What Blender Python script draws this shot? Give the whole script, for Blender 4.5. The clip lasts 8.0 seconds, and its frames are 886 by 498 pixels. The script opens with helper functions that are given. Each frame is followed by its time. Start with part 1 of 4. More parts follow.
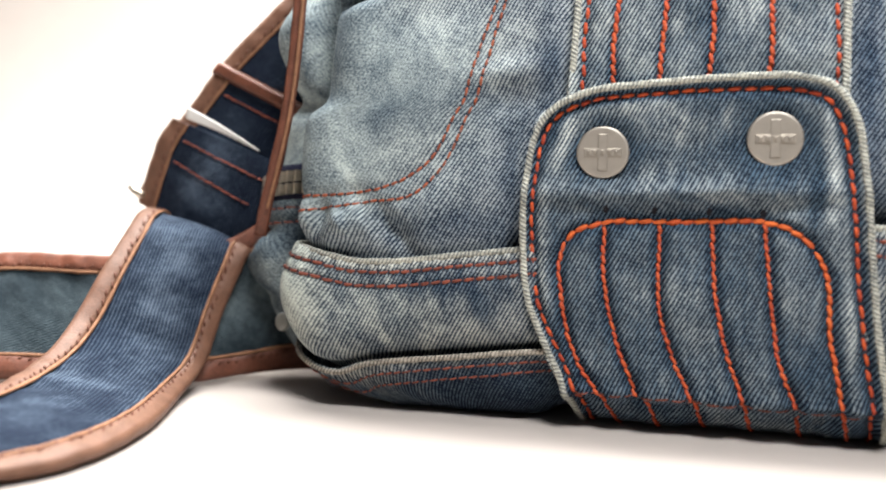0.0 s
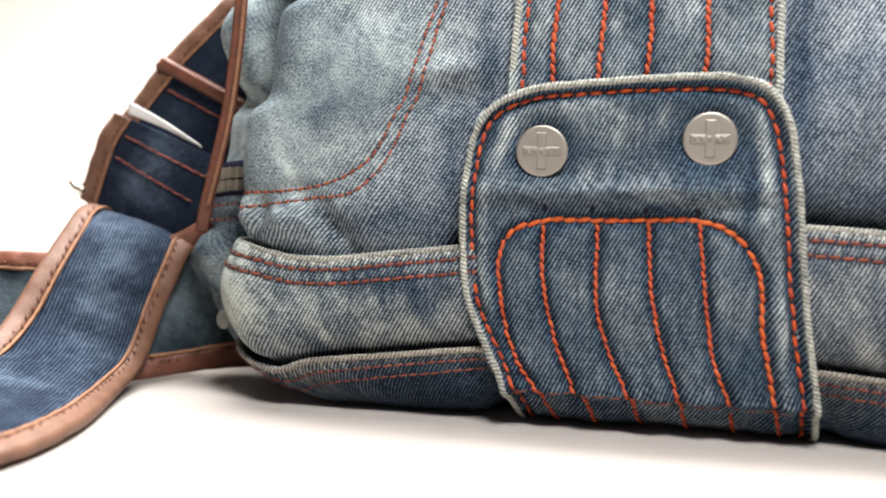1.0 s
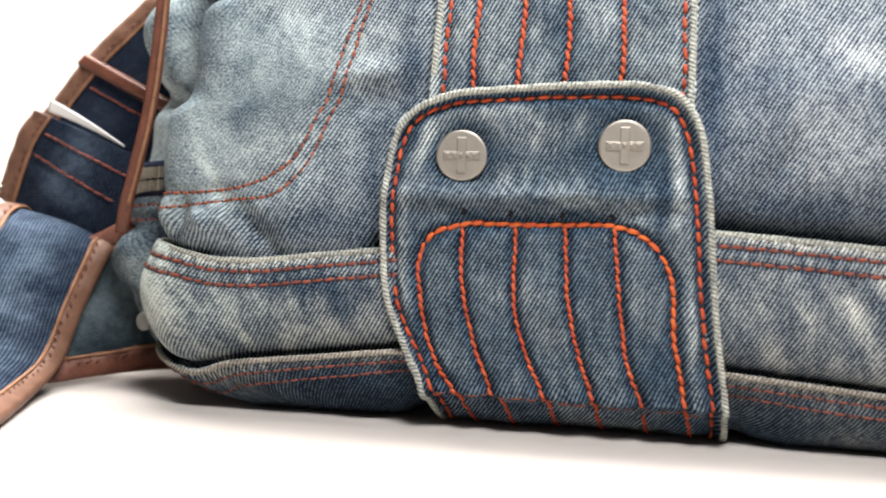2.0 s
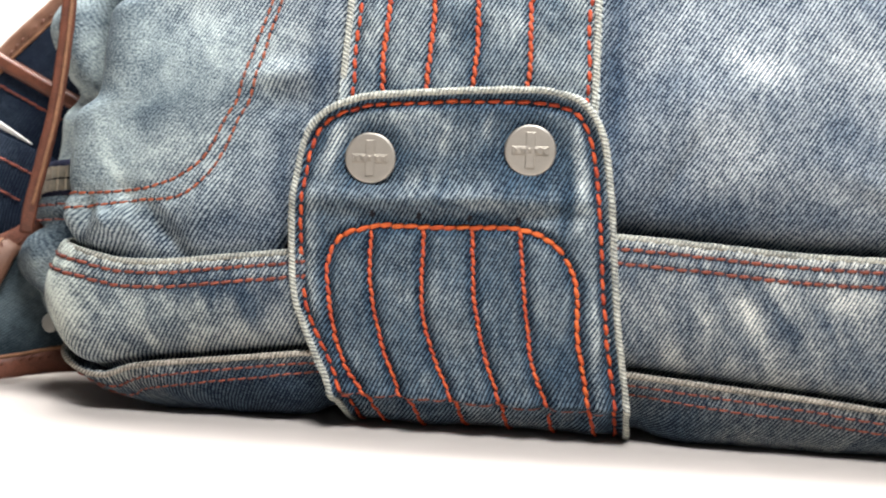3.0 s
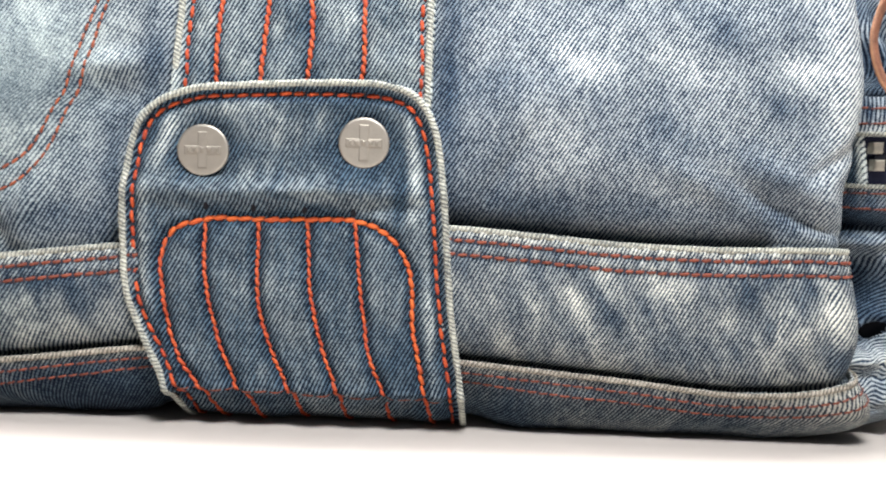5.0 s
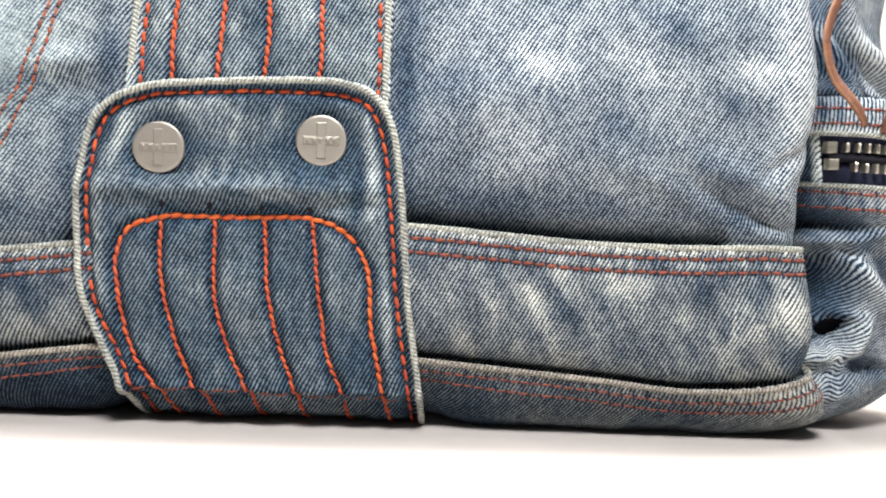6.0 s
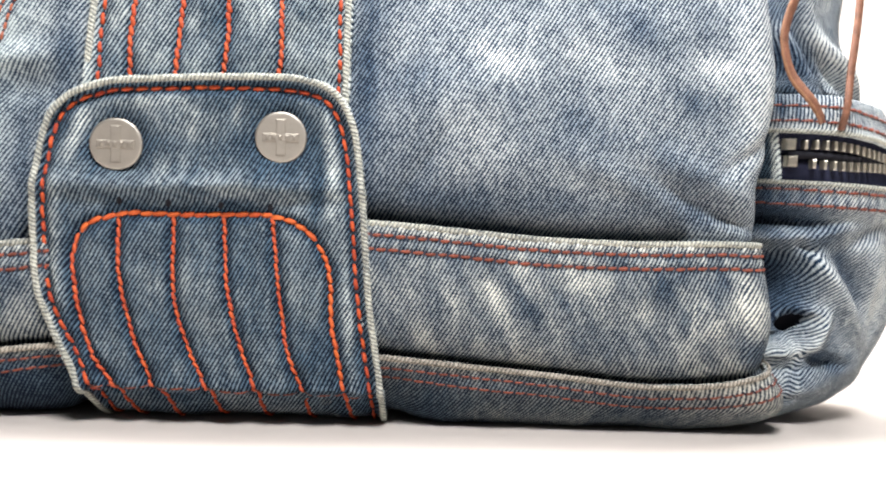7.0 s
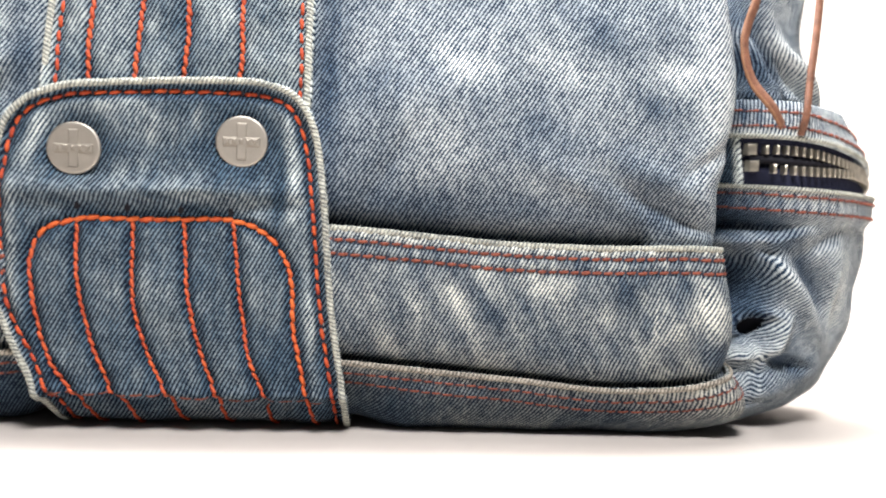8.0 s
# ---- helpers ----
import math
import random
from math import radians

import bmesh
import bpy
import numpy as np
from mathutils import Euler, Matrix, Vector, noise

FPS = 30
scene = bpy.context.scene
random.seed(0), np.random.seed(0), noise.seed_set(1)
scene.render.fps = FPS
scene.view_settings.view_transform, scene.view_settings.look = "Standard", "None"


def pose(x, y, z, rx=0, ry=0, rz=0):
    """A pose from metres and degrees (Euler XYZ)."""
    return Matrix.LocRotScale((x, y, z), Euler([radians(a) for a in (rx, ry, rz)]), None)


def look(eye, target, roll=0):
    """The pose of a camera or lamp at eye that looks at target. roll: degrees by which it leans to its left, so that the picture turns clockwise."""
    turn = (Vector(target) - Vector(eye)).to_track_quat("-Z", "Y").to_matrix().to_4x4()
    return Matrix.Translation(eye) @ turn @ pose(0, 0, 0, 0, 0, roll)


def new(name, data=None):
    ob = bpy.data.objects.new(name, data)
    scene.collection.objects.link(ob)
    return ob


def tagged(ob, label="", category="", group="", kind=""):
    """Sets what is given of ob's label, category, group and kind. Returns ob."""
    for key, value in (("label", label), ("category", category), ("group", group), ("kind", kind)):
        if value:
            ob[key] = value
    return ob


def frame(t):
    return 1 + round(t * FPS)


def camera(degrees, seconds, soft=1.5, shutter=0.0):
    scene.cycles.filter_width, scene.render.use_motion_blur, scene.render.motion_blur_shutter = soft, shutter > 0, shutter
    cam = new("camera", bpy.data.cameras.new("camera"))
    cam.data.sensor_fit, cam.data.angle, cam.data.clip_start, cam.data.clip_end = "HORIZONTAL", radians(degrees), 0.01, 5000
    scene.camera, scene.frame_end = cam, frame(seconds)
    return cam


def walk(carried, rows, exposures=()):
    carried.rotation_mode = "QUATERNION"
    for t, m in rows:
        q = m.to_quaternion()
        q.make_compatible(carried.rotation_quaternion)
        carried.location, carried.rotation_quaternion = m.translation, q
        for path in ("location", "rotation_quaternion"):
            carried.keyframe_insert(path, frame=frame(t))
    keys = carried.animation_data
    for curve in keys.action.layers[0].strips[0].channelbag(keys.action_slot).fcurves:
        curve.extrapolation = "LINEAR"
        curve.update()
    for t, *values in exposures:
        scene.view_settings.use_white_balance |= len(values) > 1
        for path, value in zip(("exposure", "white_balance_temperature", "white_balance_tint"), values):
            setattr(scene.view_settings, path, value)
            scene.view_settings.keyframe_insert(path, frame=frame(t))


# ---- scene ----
cam = camera(54.4, 8.0, soft=2.0, shutter=0.4)
METRES, EYE, TILT, LEAN, TURN = 0.08, 0.0834, -4.0, -1.4, 13.0
ROWS = [
    (0.0, 0.0, 0.0, 0.0, 0.0, 0.0, -0.0),
    (0.5, 0.0533, -0.0018, 0.0005, -1.1, -0.16, -0.18),
    (1.0, 0.1174, -0.0006, -0.0033, -2.21, -0.1, -0.22),
    (2.5, 0.3198, -0.0571, 0.008, -7.4, 0.13, -0.89),
    (3.0, 0.4069, -0.0849, 0.0144, -9.1, 0.09, -0.91),
    (3.5, 0.4894, -0.1149, 0.0098, -10.84, -0.09, -0.8),
    (4.0, 0.5625, -0.1417, -0.0028, -12.38, -0.15, -0.7),
    (4.5, 0.6472, -0.1751, 0.0049, -13.9, -0.14, -0.54),
    (6.0, 0.7964, -0.2243, -0.0128, -16.63, -0.07, -0.4),
    (6.5, 0.829, -0.2379, -0.0191, -17.18, 0.0, -0.34),
    (7.0, 0.8783, -0.2505, -0.0265, -17.94, -0.06, -0.23),
    (7.5, 0.9193, -0.2611, -0.0293, -18.75, 0.05, -0.13),
    (8.0, 0.9501, -0.2689, -0.0271, -19.33, 0.26, -0.14),
]
walk(cam, [(t, pose(0, 0, EYE, TILT, LEAN, TURN) @ pose(METRES * x, METRES * y, METRES * z, 90 + pitch, roll, yaw)) for t, x, y, z, yaw, pitch, roll in ROWS],
     exposures=[(0.0, 0.18, 6600, 10.5), (2.0, 0.34, 6530, 10.2), (3.8, 0.53, 6430, 9.3), (6.0, 0.54, 6440, 9.8), (8.0, 0.54, 6540, 10.9)])

cam.data.dof.use_dof, cam.data.dof.focus_distance, cam.data.dof.aperture_fstop = True, 0.315, 5.3

# ---- light: a bright white photo table under one wide softbox ----
world = bpy.data.worlds.new("studio_world")
scene.world = world
world.use_nodes = True
world.node_tree.nodes["Background"].inputs[0].default_value = (0.98, 0.99, 1.0, 1)
world.node_tree.nodes["Background"].inputs[1].default_value = 0.03


def softbox(name, eye, target, sx, sy, watts, colour):
    la = bpy.data.lights.new(name, "AREA")
    la.shape, la.size, la.size_y, la.energy, la.color = "RECTANGLE", sx, sy, watts, colour
    ob = new(name, la)
    ob.matrix_world = look(eye, target)
    return ob


softbox("softbox_overhead", (0.0, 0.60, 1.0), (0.05, 0.46, 0.0), 0.8, 0.5, 30.0, (1.0, 0.97, 0.94))
softbox("softbox_front", (0.12, 0.04, 0.59), (0.09, 0.31, 0.10), 0.26, 0.14, 5.2, (0.99, 0.99, 1.0))
softbox("softbox_backdrop", (0.05, 0.62, 1.35), (0.05, 0.98, 0.25), 1.6, 0.3, 58.0, (1.0, 0.99, 0.97))

# ---- small kit; lengths below are centimetres ----
CM = 0.01
PI = math.pi


def hermite(ts, ys, t):
    """Smooth curve through a few control values."""
    ts, ys, t = np.asarray(ts, float), np.asarray(ys, float), np.asarray(t, float)
    m = np.gradient(ys, ts)
    k = np.clip(np.searchsorted(ts, t, side="right") - 1, 0, len(ts) - 2)
    h = ts[k + 1] - ts[k]
    u = np.clip((t - ts[k]) / h, 0, 1)
    return ((1 + 2 * u) * (1 - u) ** 2 * ys[k] + u * (1 - u) ** 2 * h * m[k]
            + u * u * (3 - 2 * u) * ys[k + 1] + u * u * (u - 1) * h * m[k + 1])


def smooth_path(points, step=0.08):
    """A 2D or 3D polyline drawn smoothly through control points, evenly spaced."""
    p = np.asarray(points, float)
    s = np.r_[0, np.cumsum(np.linalg.norm(np.diff(p, axis=0), axis=1))]
    t = np.linspace(0, s[-1], max(8, int(s[-1] / 0.03)))
    q = np.stack([hermite(s, p[:, i], t) for i in range(p.shape[1])], 1)
    return even(q, step)


def even(q, step=0.08):
    s = np.r_[0, np.cumsum(np.linalg.norm(np.diff(q, axis=0), axis=1))]
    t = np.linspace(0, s[-1], max(3, int(s[-1] / step)))
    return np.stack([np.interp(t, s, q[:, i]) for i in range(q.shape[1])], 1)


def inward(path, d):
    """A 2D path moved d to its right hand."""
    t = np.gradient(path, axis=0)
    t /= np.linalg.norm(t, axis=1)[:, None] + 1e-9
    return path + d * np.stack([t[:, 1], -t[:, 0]], 1)


def gauss(x, b, bumps):
    """Sum of soft folds: (x, b, half length, half width, degrees, height)."""
    out = np.zeros(np.broadcast(x, b).shape)
    for bx, bb, sl, sw, deg, amp in bumps:
        c, s = math.cos(radians(deg)), math.sin(radians(deg))
        u, v = (x - bx) * c + (b - bb) * s, -(x - bx) * s + (b - bb) * c
        out += amp * np.exp(-(u / sl) ** 2 - (v / sw) ** 2)
    return out


def ripple(x, b, size, seed):
    """Smooth pseudo-random unevenness from a few sines, -1 to 1."""
    r = np.random.RandomState(seed)
    out = 0
    for _ in range(7):
        a, f, p = r.uniform(0, PI), r.uniform(0.5, 1.4) * 2 * PI / size, r.uniform(0, 2 * PI)
        out = out + np.sin(f * (x * math.cos(a) + b * math.sin(a)) + p)
    return out / 4.0


def near_lines(x, b, paths, width):
    """1 on the given 2D paths, falling to 0 over the width."""
    out = np.zeros(x.shape)
    for p in paths:
        p = p[::2]
        d2 = np.full(x.shape, 1e9)
        for q in p:
            np.minimum(d2, (x - q[0]) ** 2 + (b - q[1]) ** 2, out=d2)
        np.maximum(out, np.exp(-d2 / width ** 2), out=out)
    return out


def thing(name, label, category, group="", kind=""):
    return tagged(new(name), label, category, group, kind)


def mesh_part(name, verts, faces, material, parent, label="", uv=None, wear_shade=None, thick=0.0, smooth=True, nap=None):
    """One mesh object under its parent, from vertices in centimetres."""
    me = bpy.data.meshes.new(name)
    me.from_pydata((np.asarray(verts, float) * CM).tolist(), [], faces)
    me.materials.append(material)
    if smooth:
        me.polygons.foreach_set("use_smooth", [True] * len(me.polygons))
    if uv is not None:
        layer = me.uv_layers.new(name="UVMap")
        idx = np.zeros(len(me.loops), dtype=np.int32)
        me.loops.foreach_get("vertex_index", idx)
        layer.data.foreach_set("uv", np.asarray(uv, float)[idx].ravel())
    at = me.attributes.new("wear_shade", "FLOAT", "POINT")
    at.data.foreach_set("value", np.zeros(len(me.vertices)) if wear_shade is None else np.clip(np.ravel(wear_shade), -1, 1).astype(float))
    if nap is not None:
        me.attributes.new("nap", "FLOAT", "POINT").data.foreach_set("value", np.clip(np.ravel(nap), 0, 1).astype(float))
    me.update()
    ob = new(name, me)
    if parent is not None:
        ob.parent = parent
    if label:
        tagged(ob, label)
    if thick:
        mod = ob.modifiers.new("cloth_thickness", "SOLIDIFY")
        mod.thickness, mod.offset = thick * CM, -1
    return ob


def grid_faces(nu, nv, flip=False, wrap=False):
    f = []
    for i in range(nu - 1 + (1 if wrap else 0)):
        for j in range(nv - 1):
            a, b_ = i * nv + j, ((i + 1) % nu) * nv + j
            f.append((a, a + 1, b_ + 1, b_) if flip else (a, b_, b_ + 1, a + 1))
    return f


def sheet(name, P, uv, material, parent, label="", wear_shade=None, thick=0.12, flip=False, nap=None, gap=None):
    nu, nv = P.shape[:2]
    faces = grid_faces(nu, nv, flip)
    if gap is not None:
        faces = [f for f in faces if not gap.ravel()[f[0]]]
    return mesh_part(name, P.reshape(-1, 3), faces, material, parent, label,
                     uv.reshape(-1, 2), wear_shade, thick, nap=nap)


def tube(name, path, normals, wide, high, material, parent, label="", sides=10, wear_shade=None, lumps=0.0, seed=1):
    """A rounded roll swept along a 3D path; wide lies across, high along the normals."""
    p, n = np.asarray(path, float), np.asarray(normals, float)
    t = np.gradient(p, axis=0)
    t /= np.linalg.norm(t, axis=1)[:, None] + 1e-9
    n = n - t * (n * t).sum(1)[:, None]
    n /= np.linalg.norm(n, axis=1)[:, None] + 1e-9
    s = np.cross(t, n)
    ln = np.r_[0, np.cumsum(np.linalg.norm(np.diff(p, axis=0), axis=1))]
    k = 1 + lumps * ripple(ln, ln * 0.3, 0.9, seed) if lumps else np.ones(len(p))
    ang = np.linspace(0, 2 * PI, sides, endpoint=False)
    V = p[:, None] + (k[:, None, None] * wide * np.cos(ang)[None, :, None]) * s[:, None] + (k[:, None, None] * high * np.sin(ang)[None, :, None]) * n[:, None]
    nu = len(p)
    f = []
    for i in range(nu - 1):
        for j in range(sides):
            a, b_ = i * sides + j, i * sides + (j + 1) % sides
            f.append((a, b_, b_ + sides, a + sides))
    f += [tuple(range(sides))[::-1], tuple((nu - 1) * sides + j for j in range(sides))]
    uv = np.stack([np.repeat(ln, sides), np.tile(ang * (wide + high) / 2, nu)], 1)
    w = None if wear_shade is None else np.full(nu * sides, wear_shade)
    return mesh_part(name, V.reshape(-1, 3), f, material, parent, label, uv, w)


def path_at(s, path, t):
    return [float(np.interp(t, s, path[:, i])) for i in range(path.shape[1])]


def stitches(name, path, place, material, parent, length=0.5, gap=0.12, wide=0.13, arch=0.09, label="", seed=3, twist=0.14, tick=0.0):
    """One row of thread: every stitch a short bowed bead of its own that dives into the cloth at both ends."""
    rng = np.random.RandomState(seed)
    s = np.r_[0, np.cumsum(np.linalg.norm(np.diff(path, axis=0), axis=1))]
    pos, verts, faces, uv, holes = 0.04, [], [], [], []
    rings, sides = 6, 6
    while pos + length * 0.6 < s[-1]:
        ln = length * rng.uniform(0.88, 1.1)
        e = min(pos + ln, s[-1])
        tt = np.linspace(pos, e, rings)
        x, b = np.interp(tt, s, path[:, 0]), np.interp(tt, s, path[:, 1])
        dx, db = x[-1] - x[0], b[-1] - b[0]
        dl = math.hypot(dx, db) + 1e-9
        skew = rng.uniform(-0.12, 0.12) * wide + np.linspace(-twist, twist, rings) * wide
        x, b = x - db / dl * skew, b + dx / dl * skew
        u = np.linspace(0, 1, rings)
        prof = np.array([0.74, 0.97, 1.0, 1.0, 0.97, 0.74])
        lift = arch * (np.sin(PI * u) ** 0.6) - 0.02
        base = len(verts)
        a = place(x, b, lift)
        up = place(x, b, lift + 0.1) - a
        up /= np.linalg.norm(up, axis=1)[:, None]
        t = np.gradient(a, axis=0)
        t /= np.linalg.norm(t, axis=1)[:, None] + 1e-9
        sd = np.cross(t, up)
        w = wide * 0.5 * rng.uniform(0.9, 1.1)
        for r in range(rings):
            for k in range(sides):
                g = 2 * PI * k / sides
                verts.append(a[r] + prof[r] * w * (math.cos(g) * sd[r] + 0.7 * math.sin(g) * up[r]))
                uv.append((tt[r], g * w))
        for r in range(rings - 1):
            for k in range(sides):
                k2 = (k + 1) % sides
                faces.append((base + r * sides + k, base + r * sides + k2, base + (r + 1) * sides + k2, base + (r + 1) * sides + k))
        faces += [tuple(base + k for k in range(sides))[::-1], tuple(base + (rings - 1) * sides + k for k in range(sides))]
        if tick:
            # a flat dark disc: painted shade of the dimple where the needle went in
            holes.append(len(faces))
            base, cx, cb = len(verts), path_at(s, path, e + gap * 0.5)[0], path_at(s, path, e + gap * 0.5)[1]
            for k in range(8):
                g = 2 * PI * k / 8
                u_, v_ = 0.045 * math.cos(g), tick * math.sin(g) * rng.uniform(0.8, 1.2)
                verts.append(place(np.array([cx + (u_ * dx - v_ * db) / dl]), np.array([cb + (u_ * db + v_ * dx) / dl]), np.array([0.016]))[0])
                uv.append((e, g))
            faces.append(tuple(range(base, base + 8)))
        pos = e + gap * rng.uniform(0.7, 1.3)
    ob = mesh_part(name, verts, faces, material, parent, label, uv)
    if holes:
        ob.data.materials.append(needle_dark)
        for k in holes:
            ob.data.polygons[k].material_index = 1
    return ob


# ---- materials ----
def mat(name):
    m = bpy.data.materials.new(name)
    m.use_nodes = True
    nt = m.node_tree
    return m, nt, nt.nodes["Principled BSDF"]


def math_node(nt, op, a, b=None, clamp=False):
    n = nt.nodes.new("ShaderNodeMath")
    n.operation, n.use_clamp = op, clamp
    for i, v in enumerate((a, b)):
        if v is None:
            continue
        if isinstance(v, (int, float)):
            n.inputs[i].default_value = v
        else:
            nt.links.new(v, n.inputs[i])
    return n.outputs[0]


def mix_colour(nt, fac, a, b):
    n = nt.nodes.new("ShaderNodeMix")
    n.data_type = "RGBA"
    for sock, v in ((n.inputs[0], fac), (n.inputs[6], a), (n.inputs[7], b)):
        if isinstance(v, tuple):
            sock.default_value = (*v, 1)
        elif isinstance(v, (int, float)):
            sock.default_value = v
        else:
            nt.links.new(v, sock)
    return n.outputs[2]


def noise_node(nt, vec, scale, detail=3.0, rough=0.55):
    n = nt.nodes.new("ShaderNodeTexNoise")
    n.inputs["Scale"].default_value, n.inputs["Detail"].default_value, n.inputs["Roughness"].default_value = scale, detail, rough
    nt.links.new(vec, n.inputs["Vector"])
    return n.outputs["Fac"]


def mapped(nt, vec, deg=0.0, scale=(1, 1, 1), loc=(0, 0, 0)):
    n = nt.nodes.new("ShaderNodeMapping")
    n.inputs["Rotation"].default_value[2] = radians(deg)
    n.inputs["Scale"].default_value = scale
    n.inputs["Location"].default_value = loc
    nt.links.new(vec, n.inputs["Vector"])
    return n.outputs[0]


def turned(nt, vec, deg, scale, loc=(0, 0, 0)):
    """Coordinates turned first and stretched after, so that long grain follows a slant."""
    return mapped(nt, mapped(nt, vec, -deg), 0.0, scale, loc)


def white_noise(nt, a, b):
    n = nt.nodes.new("ShaderNodeTexWhiteNoise")
    n.noise_dimensions = "2D"
    c = nt.nodes.new("ShaderNodeCombineXYZ")
    nt.links.new(a, c.inputs[0])
    nt.links.new(b, c.inputs[1])
    nt.links.new(c.outputs[0], n.inputs["Vector"])
    return n.outputs["Value"]


def smooth_range(nt, value, lo, hi):
    n = nt.nodes.new("ShaderNodeMapRange")
    n.interpolation_type = "SMOOTHSTEP"
    n.inputs["From Min"].default_value, n.inputs["From Max"].default_value = lo, hi
    nt.links.new(value, n.inputs["Value"])
    return n.outputs[0]


def denim(name, dark, pale, fade=0.0, patch=0.9, twill=56.0, pitch=0.116, shift=0.0, tint=(0.30, 0.40, 0.47), ribs=0.75, wobble=1.5, dim=(0.076, 0.145, 0.225), streak=0.0, floats=1.0, slubs=0.8):
    """Washed twill: slanting ribs made of single weft floats over indigo warp, faded in patches, in streaks and where
    the cloth is worn; that point value carries painted shade too.
    """
    m, nt, bsdf = mat(name)
    M = lambda op, a, b=None, clamp=False: math_node(nt, op, a, b, clamp)
    off = lambda v, k: M("MULTIPLY", M("SUBTRACT", v, 0.5), k)
    uv = nt.nodes.new("ShaderNodeUVMap").outputs[0]
    at = nt.nodes.new("ShaderNodeAttribute")
    at.attribute_name = "wear_shade"
    wear_shade = at.outputs["Fac"]
    at = nt.nodes.new("ShaderNodeAttribute")
    at.attribute_name = "nap"
    nap = at.outputs["Fac"]
    keep = M("SUBTRACT", 1.0, M("MULTIPLY", nap, 0.93))
    wob = noise_node(nt, uv, 1.1, 2.0)
    wob2 = noise_node(nt, uv, 8.0, 2.0)
    sep = nt.nodes.new("ShaderNodeSeparateXYZ")
    nt.links.new(mapped(nt, uv, -twill, loc=(shift, shift * 0.7, 0)), sep.inputs[0])
    # across the ribs, in ribs; along them, in floats
    across = M("ADD", M("MULTIPLY", sep.outputs[1], 1 / pitch), M("ADD", M("MULTIPLY", wob, 0.8), M("MULTIPLY", wob2, wobble / 6.3)))
    rib_no = M("FLOOR", across)
    rib = M("SINE", M("ADD", M("MULTIPLY", across, 2 * PI), -PI / 2))
    along = M("ADD", M("MULTIPLY", sep.outputs[0], 1 / (pitch * 1.05)), M("ADD", M("MULTIPLY", rib_no, 0.37), M("MULTIPLY", wob2, 0.8)))
    bead = M("SINE", M("ADD", M("MULTIPLY", along, 2 * PI), -PI / 2))
    single = white_noise(nt, rib_no, M("FLOOR", along))
    pair = white_noise(nt, M("FLOOR", M("MULTIPLY", M("ADD", rib_no, 3.0), 0.5)), M("FLOOR", M("MULTIPLY", along, 0.31)))
    yarn = noise_node(nt, turned(nt, uv, twill, (5.0, 16.0, 1)), 1.0, 2.0, 0.6)
    fine = noise_node(nt, uv, 20.0, 2.0, 0.7)
    felt = noise_node(nt, uv, 12.0, 4.0, 0.7)
    slub = noise_node(nt, mapped(nt, uv, 0.0, (8.0, 0.6, 1)), 1.0, 2.0, 0.6)
    big = noise_node(nt, turned(nt, uv, -25.0, (0.2, 0.30, 1), (shift, 3 + shift, 0)), 1.0, 4.0, 0.6)
    mid = noise_node(nt, mapped(nt, uv, 0.0, (0.9, 0.65, 1), (7 + shift, shift, 0)), 1.0, 3.0, 0.6)
    blot = noise_node(nt, turned(nt, uv, -50.0, (1.1, 2.0, 1), (2 + shift, 5, 0)), 1.0, 4.0, 0.65)
    f = M("ADD", off(big, 2.3 * patch), M("ADD", off(mid, 1.4 * patch), off(blot, 1.0 * patch)))
    if streak:
        # abrasion along creases that ran down the cloth
        crease = noise_node(nt, turned(nt, uv, -64.0, (0.30, 1.35, 1), (shift, 1.0, 0)), 1.0, 3.0, 0.55)
        f = M("ADD", f, M("MULTIPLY", M("SUBTRACT", smooth_range(nt, crease, 0.40, 0.68), 0.35), streak))
    wear_shade = M("MULTIPLY", wear_shade, M("ADD", M("MULTIPLY", blot, 1.6), 0.2))
    f = M("ADD", f, M("MULTIPLY", off(slub, slubs), keep))
    f = M("ADD", M("ADD", f, M("MULTIPLY", wear_shade, 1.7)), fade)
    v = M("ADD", M("MULTIPLY", rib, ribs), M("MULTIPLY", bead, 0.3 * floats))
    v = M("ADD", v, M("ADD", off(single, 0.62 * floats), off(pair, 0.22 * floats)))
    v = M("MULTIPLY", M("ADD", v, off(yarn, 1.2)), keep)
    v = M("ADD", v, M("ADD", off(fine, 0.6), M("MULTIPLY", off(felt, 2.2), nap)))
    v = M("ADD", v, M("MULTIPLY", f, 0.36))
    ground = smooth_range(nt, f, -1.0, 1.1)
    warp = mix_colour(nt, ground, dark, tint)
    weft = mix_colour(nt, ground, dim, pale)
    col = mix_colour(nt, smooth_range(nt, v, -0.55, 0.7), warp, weft)
    soil = nt.nodes.new("ShaderNodeMix")
    soil.data_type, soil.blend_type = "RGBA", "MULTIPLY"
    nt.links.new(nap, soil.inputs[0])
    nt.links.new(col, soil.inputs[6])
    soil.inputs[7].default_value = (0.925, 1.0, 0.975, 1)
    nt.links.new(soil.outputs[2], bsdf.inputs["Base Color"])
    bsdf.inputs["Roughness"].default_value = 0.92
    bsdf.inputs["Specular IOR Level"].default_value = 0.08
    bsdf.inputs["Sheen Weight"].default_value = 0.02
    bsdf.inputs["Sheen Roughness"].default_value = 0.5
    bump = nt.nodes.new("ShaderNodeBump")
    bump.inputs["Strength"].default_value, bump.inputs["Distance"].default_value = 0.6, 0.0003
    high = M("ADD", M("MULTIPLY", M("ADD", rib, M("ADD", M("MULTIPLY", bead, 0.35), single)), keep), M("MULTIPLY", M("MULTIPLY", felt, nap), 3.0))
    nt.links.new(high, bump.inputs["Height"])
    nt.links.new(bump.outputs[0], bsdf.inputs["Normal"])
    return m


